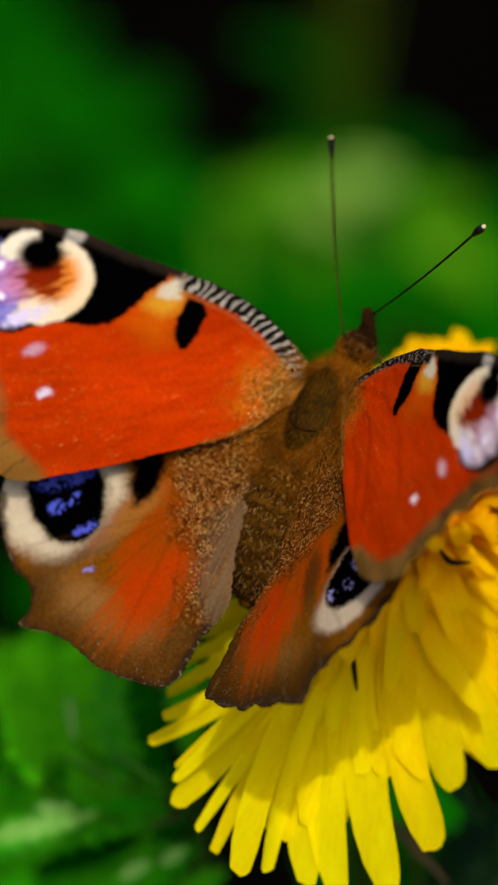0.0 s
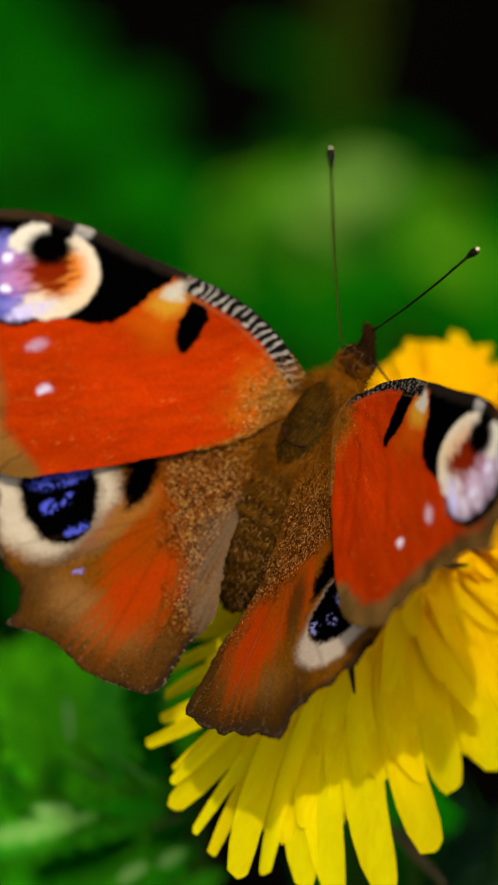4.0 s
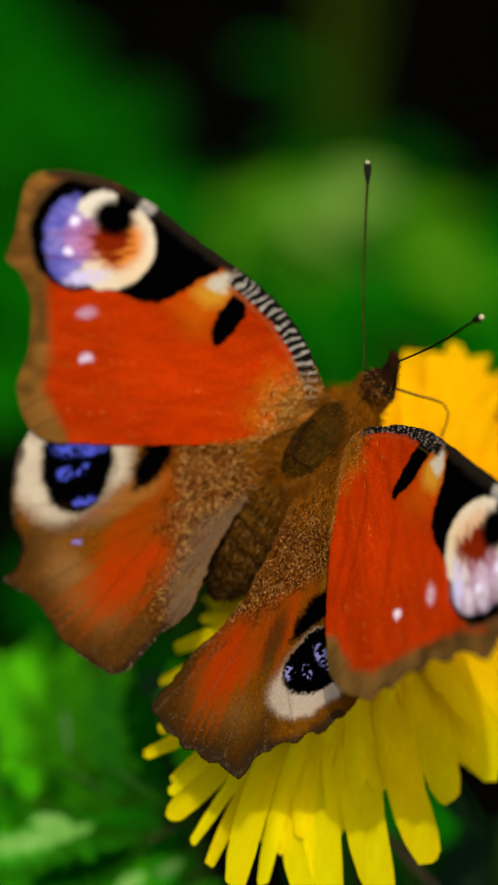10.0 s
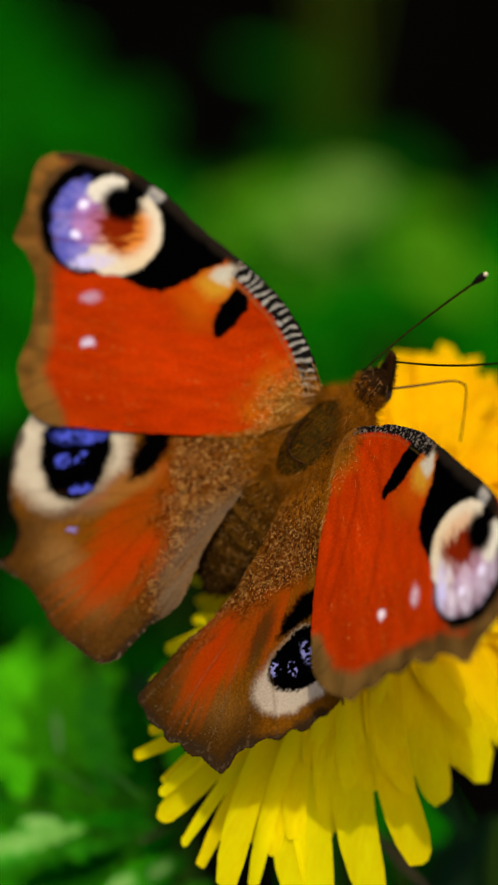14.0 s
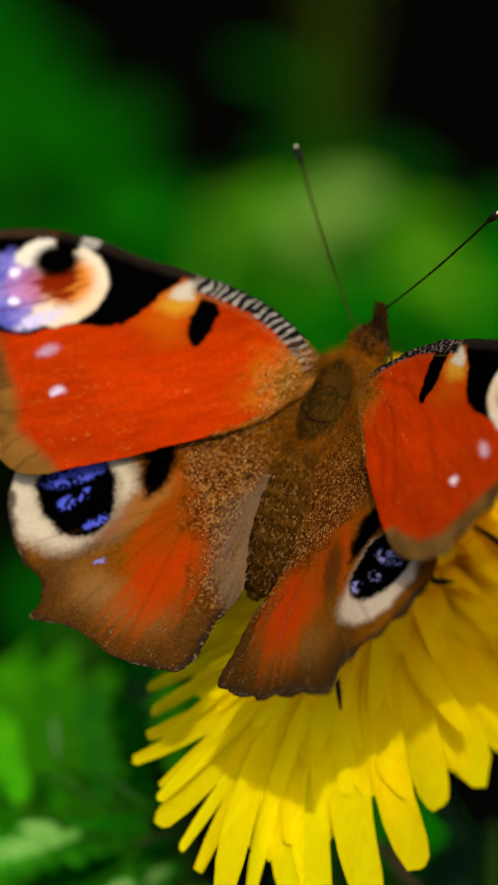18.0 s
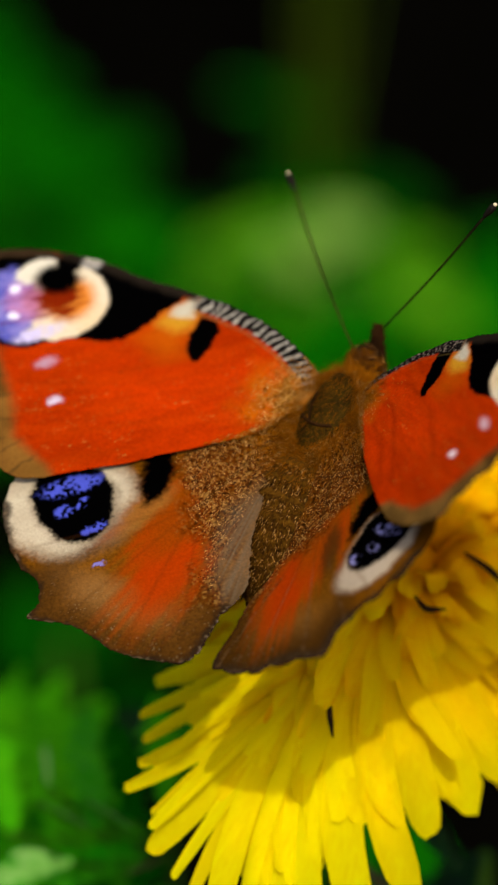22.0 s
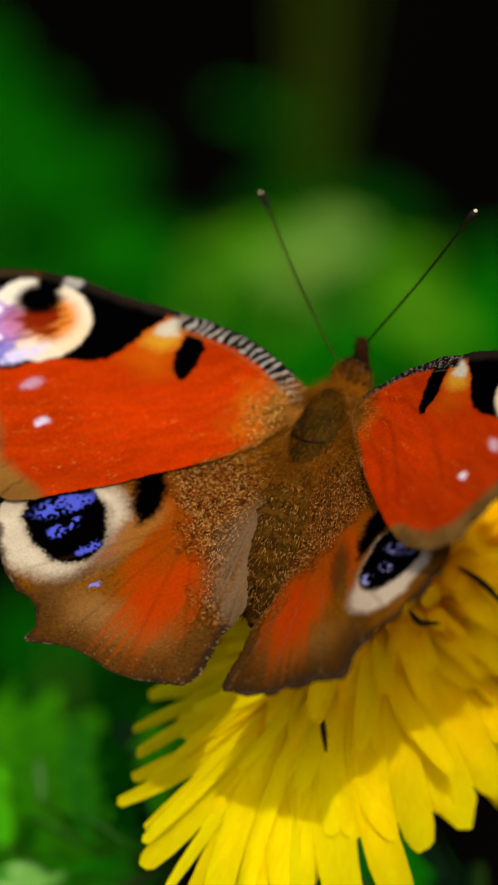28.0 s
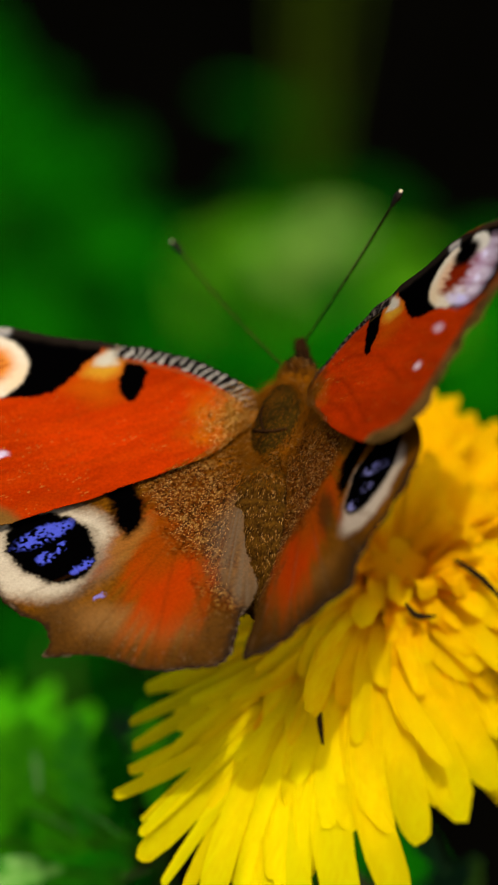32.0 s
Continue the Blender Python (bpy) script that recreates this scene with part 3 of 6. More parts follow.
        ob.matrix_basis = face @ pose(0, 0, 0, 0, 0, az) @ pose(0, rad * MM, 3.4 * MM, 74 - rad * 5 + r.gauss(0, 12), r.gauss(0, 25), r.gauss(0, 25))
    dome = [(3.9, 1.6), (3.4, 3.0), (2.4, 4.0), (1.2, 4.5), (0.1, 4.7)]
    verts = [(a * MM * math.cos(t * math.pi / 10), a * MM * math.sin(t * math.pi / 10), b * MM) for a, b in dome for t in range(20)]
    faces = [(i * 20 + k, i * 20 + (k + 1) % 20, (i + 1) * 20 + (k + 1) % 20, (i + 1) * 20 + k) for i in range(len(dome) - 1) for k in range(20)]
    disc = part_of("disc", mesh_of("disc", verts, faces), PETAL_IN, top, "orange crowded middle of the flower")
    disc.matrix_basis = face
    # green cup with bracts below
    pieces = []
    prof = [(0.5, -8.5), (3.0, -8.0), (5.0, -5.5), (5.4, -2.5), (5.0, -0.5), (3.8, 2.0), (2.0, 3.4), (0.3, 3.8)]
    verts = [(a * MM * math.cos(t * math.pi / 12), a * MM * math.sin(t * math.pi / 12), b * MM) for a, b in prof for t in range(24)]
    faces = [(i * 24 + k, i * 24 + (k + 1) % 24, (i + 1) * 24 + (k + 1) % 24, (i + 1) * 24 + k) for i in range(len(prof) - 1) for k in range(24)]
    cup = part_of("receptacle", mesh_of("receptacle", verts, faces), BRACT, top, "green cup under the petals")
    cup.matrix_basis = face
    kinds = [mesh_of("bract", *blade(0.013, 0.0026, 0, 0.3, d, n=8, seed=i)) for i, d in enumerate((0.9, 1.3, 0.6))]
    for i, me in enumerate(kinds):
        me.materials.append(BRACT if i else BROWN)
    for i in range(26):
        ob = part_of("bract", kinds[i % 3], None, top)
        low = i % 2
        ob.matrix_basis = face @ pose(0, 0, 0, 0, 0, i * 360 / 26 + r.uniform(-5, 5)) @ pose(0, 0.0048, -0.003 - 0.002 * low, (-25 if low else 5) + r.uniform(-12, 12))
    a = FLOWER - top.location - AXIS * 0.008
    pts = curve_through([a, a - AXIS * 0.04, Vector((0, 0, 0.12)), Vector((0, 0, -0.012))], 8)
    part_of("stem", mesh_of("stem", *tube(pts, [0.0022] * len(pts), 12)), STEM, top, "hollow pale green stem")
    return top


dandelion()


# ---- butterfly ----
def lattice(seed):
    return np.random.default_rng(seed).random((128, 128))


def grain(x, y, size, seed):
    """Smooth value noise, 0 to 1."""
    g = lattice(seed)
    u, v = x / size + 37.3, y / size + 11.7
    i, j = np.floor(u).astype(int), np.floor(v).astype(int)
    a, b = u - i, v - j
    a, b = a * a * (3 - 2 * a), b * b * (3 - 2 * b)
    i0, i1, j0, j1 = i % 128, (i + 1) % 128, j % 128, (j + 1) % 128
    return (g[i0, j0] * (1 - a) + g[i1, j0] * a) * (1 - b) + (g[i0, j1] * (1 - a) + g[i1, j1] * a) * b


def ramp01(v, lo, hi):
    t = np.clip((v - lo) / (hi - lo), 0, 1)
    return t * t * (3 - 2 * t)


def blob(x, y, cx, cy, a, b, turn=0.0):
    """Distance from an ellipse's centre in its own radii (1 on its rim); turn in degrees."""
    c, s = math.cos(radians(turn)), math.sin(radians(turn))
    dx, dy = x - cx, y - cy
    return np.hypot((dx * c + dy * s) / a, (-dx * s + dy * c) / b)


def inside(x, y, pts):
    """Signed distance to a closed outline, positive inside."""
    P = np.array(pts, float)
    Q = np.roll(P, -1, 0)
    best = np.full(x.shape, 1e9)
    odd = np.zeros(x.shape, bool)
    for (ax, ay), (bx, by) in zip(P, Q):
        ex, ey = bx - ax, by - ay
        t = np.clip(((x - ax) * ex + (y - ay) * ey) / (ex * ex + ey * ey + 1e-12), 0, 1)
        best = np.minimum(best, np.hypot(x - ax - t * ex, y - ay - t * ey))
        if ay != by:
            odd ^= ((ay > y) != (by > y)) & (x < (bx - ax) * (y - ay) / (by - ay) + ax)
    return np.where(odd, best, -best)


def along(x, y, pts):
    """Distance to an open line and the length run along it."""
    P = np.array(pts, float)
    best = np.full(x.shape, 1e9)
    run = np.zeros(x.shape)
    total = 0.0
    for (ax, ay), (bx, by) in zip(P[:-1], P[1:]):
        ex, ey = bx - ax, by - ay
        n = math.hypot(ex, ey)
        t = np.clip(((x - ax) * ex + (y - ay) * ey) / (n * n), 0, 1)
        d = np.hypot(x - ax - t * ex, y - ay - t * ey)
        run = np.where(d < best, total + t * n, run)
        best = np.minimum(best, d)
        total += n
    return best, run


def lay(col, tint, share):
    """Paint tint over col by share."""
    return col + (np.array(tint) - col) * share[:, None]


# wing plans, drawn flat in units of about half a millimetre a tenth; x towards the body, y towards the tail
FORE_EDGE = [(5.68, 6.86), (5.45, 6.15), (5.02, 5.45), (4.52, 4.95), (4.0, 4.55), (3.4, 4.1), (2.8, 3.6), (2.2, 3.23), (1.6, 2.98), (1.0, 2.87),
             (0.6, 2.93), (0.38, 3.12), (0.28, 3.5), (0.18, 4.0), (0.02, 4.47), (0.26, 4.75), (0.45, 5.2), (0.47, 5.8), (0.38, 6.3), (0.24, 6.75),
             (0.30, 7.2), (0.48, 7.55), (0.8, 7.76), (1.6, 7.8), (3.0, 7.8), (4.3, 7.74), (5.0, 7.5), (5.6, 7.15)]
HIND_EDGE = [(5.5, 7.2), (4.6, 6.85), (3.0, 6.75), (1.6, 6.9), (0.75, 7.25), (0.33, 7.8), (0.18, 8.5), (0.2, 9.2), (0.38, 9.62), (0.3, 10.0),
             (0.06, 10.28), (0.58, 10.58), (0.9, 10.98), (1.12, 11.32), (1.5, 11.6), (1.85, 11.84), (2.15, 11.92), (2.5, 11.66), (2.8, 11.28), (3.1, 11.05),
             (3.44, 10.75), (3.6, 10.3), (3.78, 9.85), (4.02, 9.38), (4.28, 8.98), (4.56, 8.6), (5.05, 8.05), (5.5, 7.7)]
# the other pair, as it is held: forewing's hind rim lower over the hindwing, hindwing's inner fold tucked under
FORE_EDGE_RIGHT = [(5.45, 6.9), (5.3, 6.3), (4.97, 5.6), (4.55, 5.02), (4.05, 4.58), (3.5, 4.12), (2.9, 3.6), (2.3, 3.22), (1.6, 2.98), (1.0, 2.87),
                   (0.6, 2.93), (0.38, 3.12), (0.28, 3.5), (0.10, 3.95), (-0.16, 4.35), (0.10, 4.72), (0.30, 5.05), (0.24, 5.35), (0.44, 5.66), (0.36, 6.0), (0.48, 6.3),
                   (0.34, 6.65), (0.46, 6.95), (0.40, 7.25), (0.58, 7.55), (0.85, 7.92), (1.3, 8.17), (1.9, 8.2), (2.7, 8.09), (3.5, 7.93), (4.4, 7.62), (5.1, 7.3)]
HIND_EDGE_RIGHT = [(5.5, 7.2), (4.6, 6.85), (3.0, 6.75), (1.6, 6.9), (0.75, 7.2), (0.33, 7.65), (0.26, 8.0), (0.12, 8.32), (0.24, 8.62), (0.16, 8.92), (0.28, 9.2), (0.22, 9.5), (0.24, 9.8),
                   (-0.02, 10.18), (0.12, 10.42), (0.40, 10.62), (0.62, 10.95), (0.85, 11.08), (1.05, 11.42), (1.32, 11.5), (1.58, 11.76), (1.85, 11.84), (2.16, 11.97),
                   (2.42, 11.52), (2.8, 10.9), (3.12, 10.1), (3.6, 9.4), (4.3, 8.7), (5.0, 8.1), (5.5, 7.7)]
FORE_MAP = {-1: ((4.43, 2.56, -42.1), (2.53, -3.92, 14.05)), 1: ((4.76, 1.655, -37.66), (2.459, -3.388, 11.2))}   # by side
HIND_MAP = {-1: ((4.53, 2.60, -42.75), (2.31, -3.93, 18.67)), 1: ((3.95, 2.1, -36.1), (1.9, -3.84, 18.95))}

RED, BLACK, CREAM = (0.66, 0.043, 0.0006), (0.0008, 0.0007, 0.0008), (1.20, 1.02, 0.70)
BROWN_EDGE = (0.26, 0.115, 0.020)


def fore_paint(x, y, side):
    wob = (grain(x, y, 0.16, 1) - 0.5) * 0.06 + (grain(x, y, 0.045, 2) - 0.5) * 0.03
    wx, wy = x + wob, y + (grain(x, y, 0.16, 3) - 0.5) * 0.05 + (grain(x, y, 0.045, 33) - 0.5) * 0.03
    big = grain(x, y, 0.9, 4)
    col = np.tile(np.array(RED), (len(x), 1)) * (0.72 + 0.5 * big)[:, None]
    col = lay(col, (0.68, 0.062, 0.001), 0.3 * ramp01(grain(x * 0.4, y * 2.2, 0.35, 5), 0.4, 0.9))
    col = col * (0.90 + 0.20 * grain(x, y, 0.035, 45))[:, None] * (0.88 + 0.24 * grain(x * 0.4, y * 1.3, 0.12, 46))[:, None]
    # veins: faint darker lines fanning from the base
    for k, (ex, ey) in enumerate(((0.4, 5.0), (0.4, 5.6), (0.4, 6.3), (0.4, 7.0), (1.0, 7.6), (2.2, 4.6))):
        d, _ = along(x, y, [(5.2, 6.9), (3.4, 6.3 + 0.12 * k), (ex, ey)])
        col = lay(col, (0.30, 0.03, 0.004), 0.14 * (1 - ramp01(d, 0.0, 0.03)))
    # right wing: vein arcs, with soft darker bands painting shade into the folds
    if side > 0:
        for pts in ([(5.0, 7.0), (4.2, 6.75), (3.3, 7.2), (2.4, 7.7)], [(5.1, 6.6), (4.3, 6.15), (3.2, 6.2), (2.0, 6.7)], [(4.9, 7.2), (3.6, 7.45), (2.6, 7.9)]):
            d, _ = along(wx, wy, pts)
            col = lay(col, (0.28, 0.018, 0.001), 0.30 * (1 - ramp01(d, 0.0, 0.14)))
            col = lay(col, (0.16, 0.014, 0.001), 0.09 * (1 - ramp01(d, 0.0, 0.03)))
    # golden flecks
    fl = grain(x * 0.5, y * 1.6, 0.03, 6)
    col = lay(col, (0.75, 0.30, 0.05), 0.6 * ramp01(fl, 0.86, 0.95) * ramp01(grain(x, y, 0.5, 7), 0.35, 0.7))
    # orange warmth and gold at the base
    base = np.hypot((x - 5.6) / (1.6 if side < 0 else 1.25), (y - 7.35) / (1.35 if side < 0 else 1.0))
    col = lay(col, (0.66, 0.20, 0.004), 0.75 * (1 - ramp01(base + wob + (grain(x, y, 0.3, 49) - 0.5) * 0.3, 0.4, 1.05)))
    col = lay(col, (0.22, 0.092, 0.005), 0.9 * (1 - ramp01(base + wob + (grain(x, y, 0.12, 48) - 0.5) * 0.5, 0.2, 0.68)))
    sp = grain(x, y, 0.045, 8)
    near = (1 - ramp01(base + (grain(x, y, 0.2, 9) - 0.5) * 0.4, 0.38, 0.95)) * (1.0 if side < 0 else 0.35)
    col = lay(col, (0.60, 0.32, 0.06), near * 0.6 * ramp01(sp, 0.58, 0.80))
    col = lay(col, (0.05, 0.020, 0.002), near * 0.6 * ramp01(1 - sp, 0.55, 0.80))
    # brown outer margin
    if side < 0:
        edge, run = along(wx, wy, [(0.5, 2.8), (0.1, 3.9), (0.0, 4.5), (0.3, 5.0), (0.35, 6.2), (0.2, 6.9), (0.7, 7.85)])
    else:
        edge, run = along(wx, wy, [(0.5, 2.8), (0.1, 3.9), (-0.1, 4.4), (0.25, 5.1), (0.4, 6.2), (0.4, 7.2), (0.8, 7.95), (1.6, 8.3)])
    brown = 1 - ramp01(edge, 0.34, 0.62) if side < 0 else 1 - ramp01(edge, 0.30, 0.54)
    tone = grain(x, y, 0.25, 10)[:, None]
    col = col + (np.array(BROWN_EDGE if side < 0 else (0.19, 0.098, 0.022)) * (0.6 + 0.9 * tone) - col) * brown[:, None]
    col = lay(col, (0.05, 0.03, 0.012), brown * 0.5 * ramp01(np.abs((run * 2.4) % 1 - 0.5), 0.40, 0.5))
    # wedge of orange, yellow and white beside the bar
    w = inside(wx, wy, [(4.02, 4.78), (3.6, 4.95), (3.3, 5.12), (3.0, 5.3), (3.35, 5.85), (3.6, 5.85), (3.82, 5.5), (4.0, 5.1)])
    col = lay(col, (0.80, 0.17, 0.003), ramp01(w, -0.30, 0.30) * (0.6 if side < 0 else 0.4))
    w = inside(wx, wy, [(4.1, 4.75), (3.6, 4.95), (3.42, 5.08), (3.62, 5.32), (3.85, 5.3), (4.0, 5.05)])
    col = lay(col, (0.86, 0.40, 0.025), ramp01(w, -0.20, 0.12))
    w = inside(wx, wy, [(4.15, 4.7), (3.74, 4.84), (3.6, 4.96), (3.78, 5.08), (3.95, 5.1), (4.05, 4.95)])
    col = lay(col, (0.84, 0.76, 0.56), ramp01(w, -0.08, 0.08))
    # black bar
    bar = [(4.08, 5.12), (4.3, 5.3), (4.32, 5.55), (4.1, 5.78), (3.95, 5.98), (3.8, 6.05), (3.7, 5.98), (3.72, 5.75), (3.85, 5.45)]
    if side > 0:
        bar = [(4.2, 4.98), (4.5, 5.2), (4.38, 5.55), (4.1, 5.85), (3.92, 6.1), (3.76, 6.2), (3.68, 6.1), (3.74, 5.78), (3.92, 5.45)]
    w = inside(wx, wy, bar)
    col = lay(col, BLACK, ramp01(w, -0.025, 0.035))
    # large black patch
    w = inside(wx, wy, [(2.1, 3.15), (2.8, 3.5), (4.0, 4.48), (3.82, 4.75), (3.45, 4.92), (3.15, 5.12), (2.75, 5.3), (2.4, 5.24), (1.95, 5.05), (1.2, 5.05), (1.6, 4.6), (2.3, 4.2)])
    col = lay(col, BLACK, ramp01(w, -0.025, 0.035))
    # eyespot: black rim, cream ring, blue and lilac field, dark red heart with a black pupil
    col = lay(col, (0.13, 0.066, 0.02), (1 - ramp01(blob(wx, wy, 1.36, 3.98, 0.98, 1.14, 14), 0.9, 1.03)) * (1 - ramp01(wy, 4.7, 4.95)))
    col = lay(col, BLACK, 1 - ramp01(blob(wx, wy, 1.42, 4.02, 0.90, 1.03, 14), 0.95, 1.03))
    ring = 1 - ramp01(blob(wx, wy, 1.86, 4.20, 0.91, 0.86, 16), 0.93, 1.02)
    col = lay(col, CREAM, ring)
    col = lay(col, (1.2, 0.86, 0.45), ring * ramp01(wy, 4.2, 4.8) * ramp01(wx, 1.9, 2.3) * 0.6)
    fleck = ramp01(grain(x, y, 0.05, 12) * 0.5 + grain(x, y, 0.2, 16) * 0.5, 0.3, 0.72)
    streak = ramp01(grain(x * 0.35, y * 1.5, 0.05, 19) * 0.6 + grain(x * 0.4, y, 0.12, 20) * 0.4, 0.3, 0.7)
    field = 1 - ramp01(blob(wx, wy, 1.15, 4.10, 0.46, 0.78, 4) + (fleck - 0.5) * 0.2, 0.82, 1.06)
    if side > 0:       # paler and pinker on this wing
        col = lay(col, (0.34, 0.14, 0.20), field)
        col = lay(col, (0.95, 0.80, 0.92), field * (0.15 + 0.75 * streak))
    else:
        col = lay(col, (0.13, 0.14, 0.66), field)
        col = lay(col, (0.44, 0.38, 0.95), field * (0.05 + 0.7 * fleck))
    col = lay(col, (0.006, 0.004, 0.012), field * 0.6 * ramp01(grain(x, y, 0.07, 47), 0.62, 0.8) * ramp01(1.1 - wx, 0.0, 0.3))
    col = lay(col, (0.80, 0.34, 0.68), (1 - ramp01(blob(wx, wy, 1.40, 4.12, 0.38, 0.50), 0.5, 1.15)) * (0.45 + 0.55 * streak))
    col = lay(col, (0.90, 0.30, 0.42), (1 - ramp01(blob(wx, wy, 1.56, 4.2, 0.30, 0.40), 0.4, 1.15)) * 0.55)
    if side > 0:
        col = lay(col, (1.15, 0.95, 1.05), (1 - ramp01(blob(wx, wy, 1.36, 4.35, 0.62, 0.72, 10), 0.5, 1.1)) * (0.2 + 0.7 * streak))
    col = lay(col, (1.0, 0.90, 1.35), (1 - ramp01(blob(wx, wy, 1.45, 4.83, 0.50, 0.15, -8), 0.6, 1.2)) * (0.35 + 0.65 * fleck))
    rim = (1 - ramp01(blob(wx, wy, 1.42, 4.06, 0.94, 1.03, 14), 0.95, 1.03)) * ramp01(blob(wx, wy, 1.44, 4.14, 0.78, 0.88, 12) + wob, 0.95, 1.04)
    col = lay(col, BLACK, rim * (1 - ramp01(wx, 1.1, 1.45)))
    col = lay(col, (1.2, 1.1, 0.85), 1 - ramp01(blob(wx, wy, 1.68, 3.50, 0.42, 0.22, -24) + (fleck - 0.5) * 0.2, 0.75, 1.1))
    for cx, cy, a, b in ((1.29, 3.81, 0.12, 0.08), (1.16, 4.36, 0.10, 0.08)):
        col = lay(col, (1.5, 1.4, 1.7), 1 - ramp01(blob(wx, wy, cx, cy, a, b), 0.4, 1.2))
    col = lay(col, (1.15, 0.34, 0.012), (1 - ramp01(blob(wx, wy, 2.08, 4.24, 0.54, 0.52, -40), 0.55, 1.1)) * (0.95 if side < 0 else 0.4))
    heart = (1.90, 4.16, 0.48, 0.50, -40) if side < 0 else (1.86, 4.22, 0.44, 0.62, -14)
    col = lay(col, (0.30, 0.022, 0.002), (1 - ramp01(blob(wx, wy, *heart) + (streak - 0.5) * 0.35, 0.45, 1.15)))
    col = lay(col, BLACK, 1 - ramp01(blob(wx, wy, 2.0, 3.77, 0.45, 0.36, 8) + wob * 1.5, 0.6, 1.12))
    col = lay(col, BLACK, 1 - ramp01(blob(wx, wy, 2.24, 3.52, 0.22, 0.17, 30), 0.8, 1.1))
    col = lay(col, (0.85, 0.82, 0.74), (1 - ramp01(blob(wx, wy, 2.62, 3.58, 0.22, 0.16, 40), 0.5, 1.1)) * (0.3 + 0.7 * streak))
    for vy in (4.03, 4.46):
        d, _ = along(x, y, [(0.75, vy), (1.7, vy + 0.02)])
        col = lay(col, (0.30, 0.05, 0.10), 0.6 * (1 - ramp01(d, 0.0, 0.035)))
    # lilac dots
    dots = ((1.5, 5.45), (1.5, 6.27)) if side < 0 else ((1.58, 5.5), (1.62, 6.41))
    col = lay(col, (0.84, 0.66, 0.88) if side < 0 else (1.15, 0.95, 1.08), (1 - ramp01(blob(wx, wy, *dots[0], 0.27, 0.15, -10), 0.2, 1.1)) * (0.55 + 0.45 * fleck))
    col = lay(col, (0.92, 0.78, 0.96) if side < 0 else (1.3, 1.15, 1.2), (1 - ramp01(blob(wx, wy, *dots[1], 0.14, 0.10) + (fleck - 0.5) * 0.4, 0.3, 1.15)))
    # costa: brown-black towards the tip, black and white bars towards the base
    d, run = along(x, y, [(0.9, 2.85), (1.6, 2.97), (2.2, 3.2), (2.8, 3.57), (3.4, 4.08), (4.0, 4.52), (4.52, 4.92), (5.03, 5.42), (5.46, 6.12), (5.7, 6.9)])
    tip_part = 1 - ramp01(run, 3.75, 3.9)
    col = lay(col, (0.06, 0.035, 0.016), tip_part * (1 - ramp01(run, 0.8, 1.8)) * (1 - ramp01(d + wob, 0.12, 0.24)))
    col = lay(col, (0.025, 0.018, 0.012), tip_part * ramp01(run, 0.9, 1.9) * (1 - ramp01(d + wob, 0.10, 0.28)))
    col = lay(col, (0.75, 0.68, 0.55), (1 - ramp01(blob(wx, wy, 2.62, 3.55, 0.2, 0.09, 40), 0.5, 1.1)) * 0.8)
    bars = ramp01(run, 3.75, 3.9)
    stripe = np.sin(run * 40 + d * 6 + grain(x, y, 0.16, 14) * 5.0) + (grain(x, y, 0.045, 15) - 0.5) * 1.3
    band = bars * (1 - ramp01(d + wob * 0.4, 0.30, 0.38))
    col = lay(col, (0.010, 0.008, 0.007), band)
    if side > 0:       # on this wing the bars break up into speckle
        stripe = stripe * 0.35 + (grain(x, y, 0.03, 18) - 0.55) * 3.0
    col = lay(col, (0.62, 0.57, 0.46) if side < 0 else (0.34, 0.27, 0.20), band * ramp01(stripe, 0.0, 0.8) * (0.55 + 0.45 * grain(x, y, 0.06, 17)))
    col = lay(col, (0.01, 0.008, 0.006), bars * (1 - ramp01(d, 0.03, 0.07)))
    col = lay(col, (0.26, 0.17, 0.045), bars * (1 - ramp01(np.abs(d - 0.40), 0.005, 0.035)) * (0.75 if side < 0 else 0.3) * (0.4 + 0.6 * grain(x, y, 0.05, 51)))
    return col


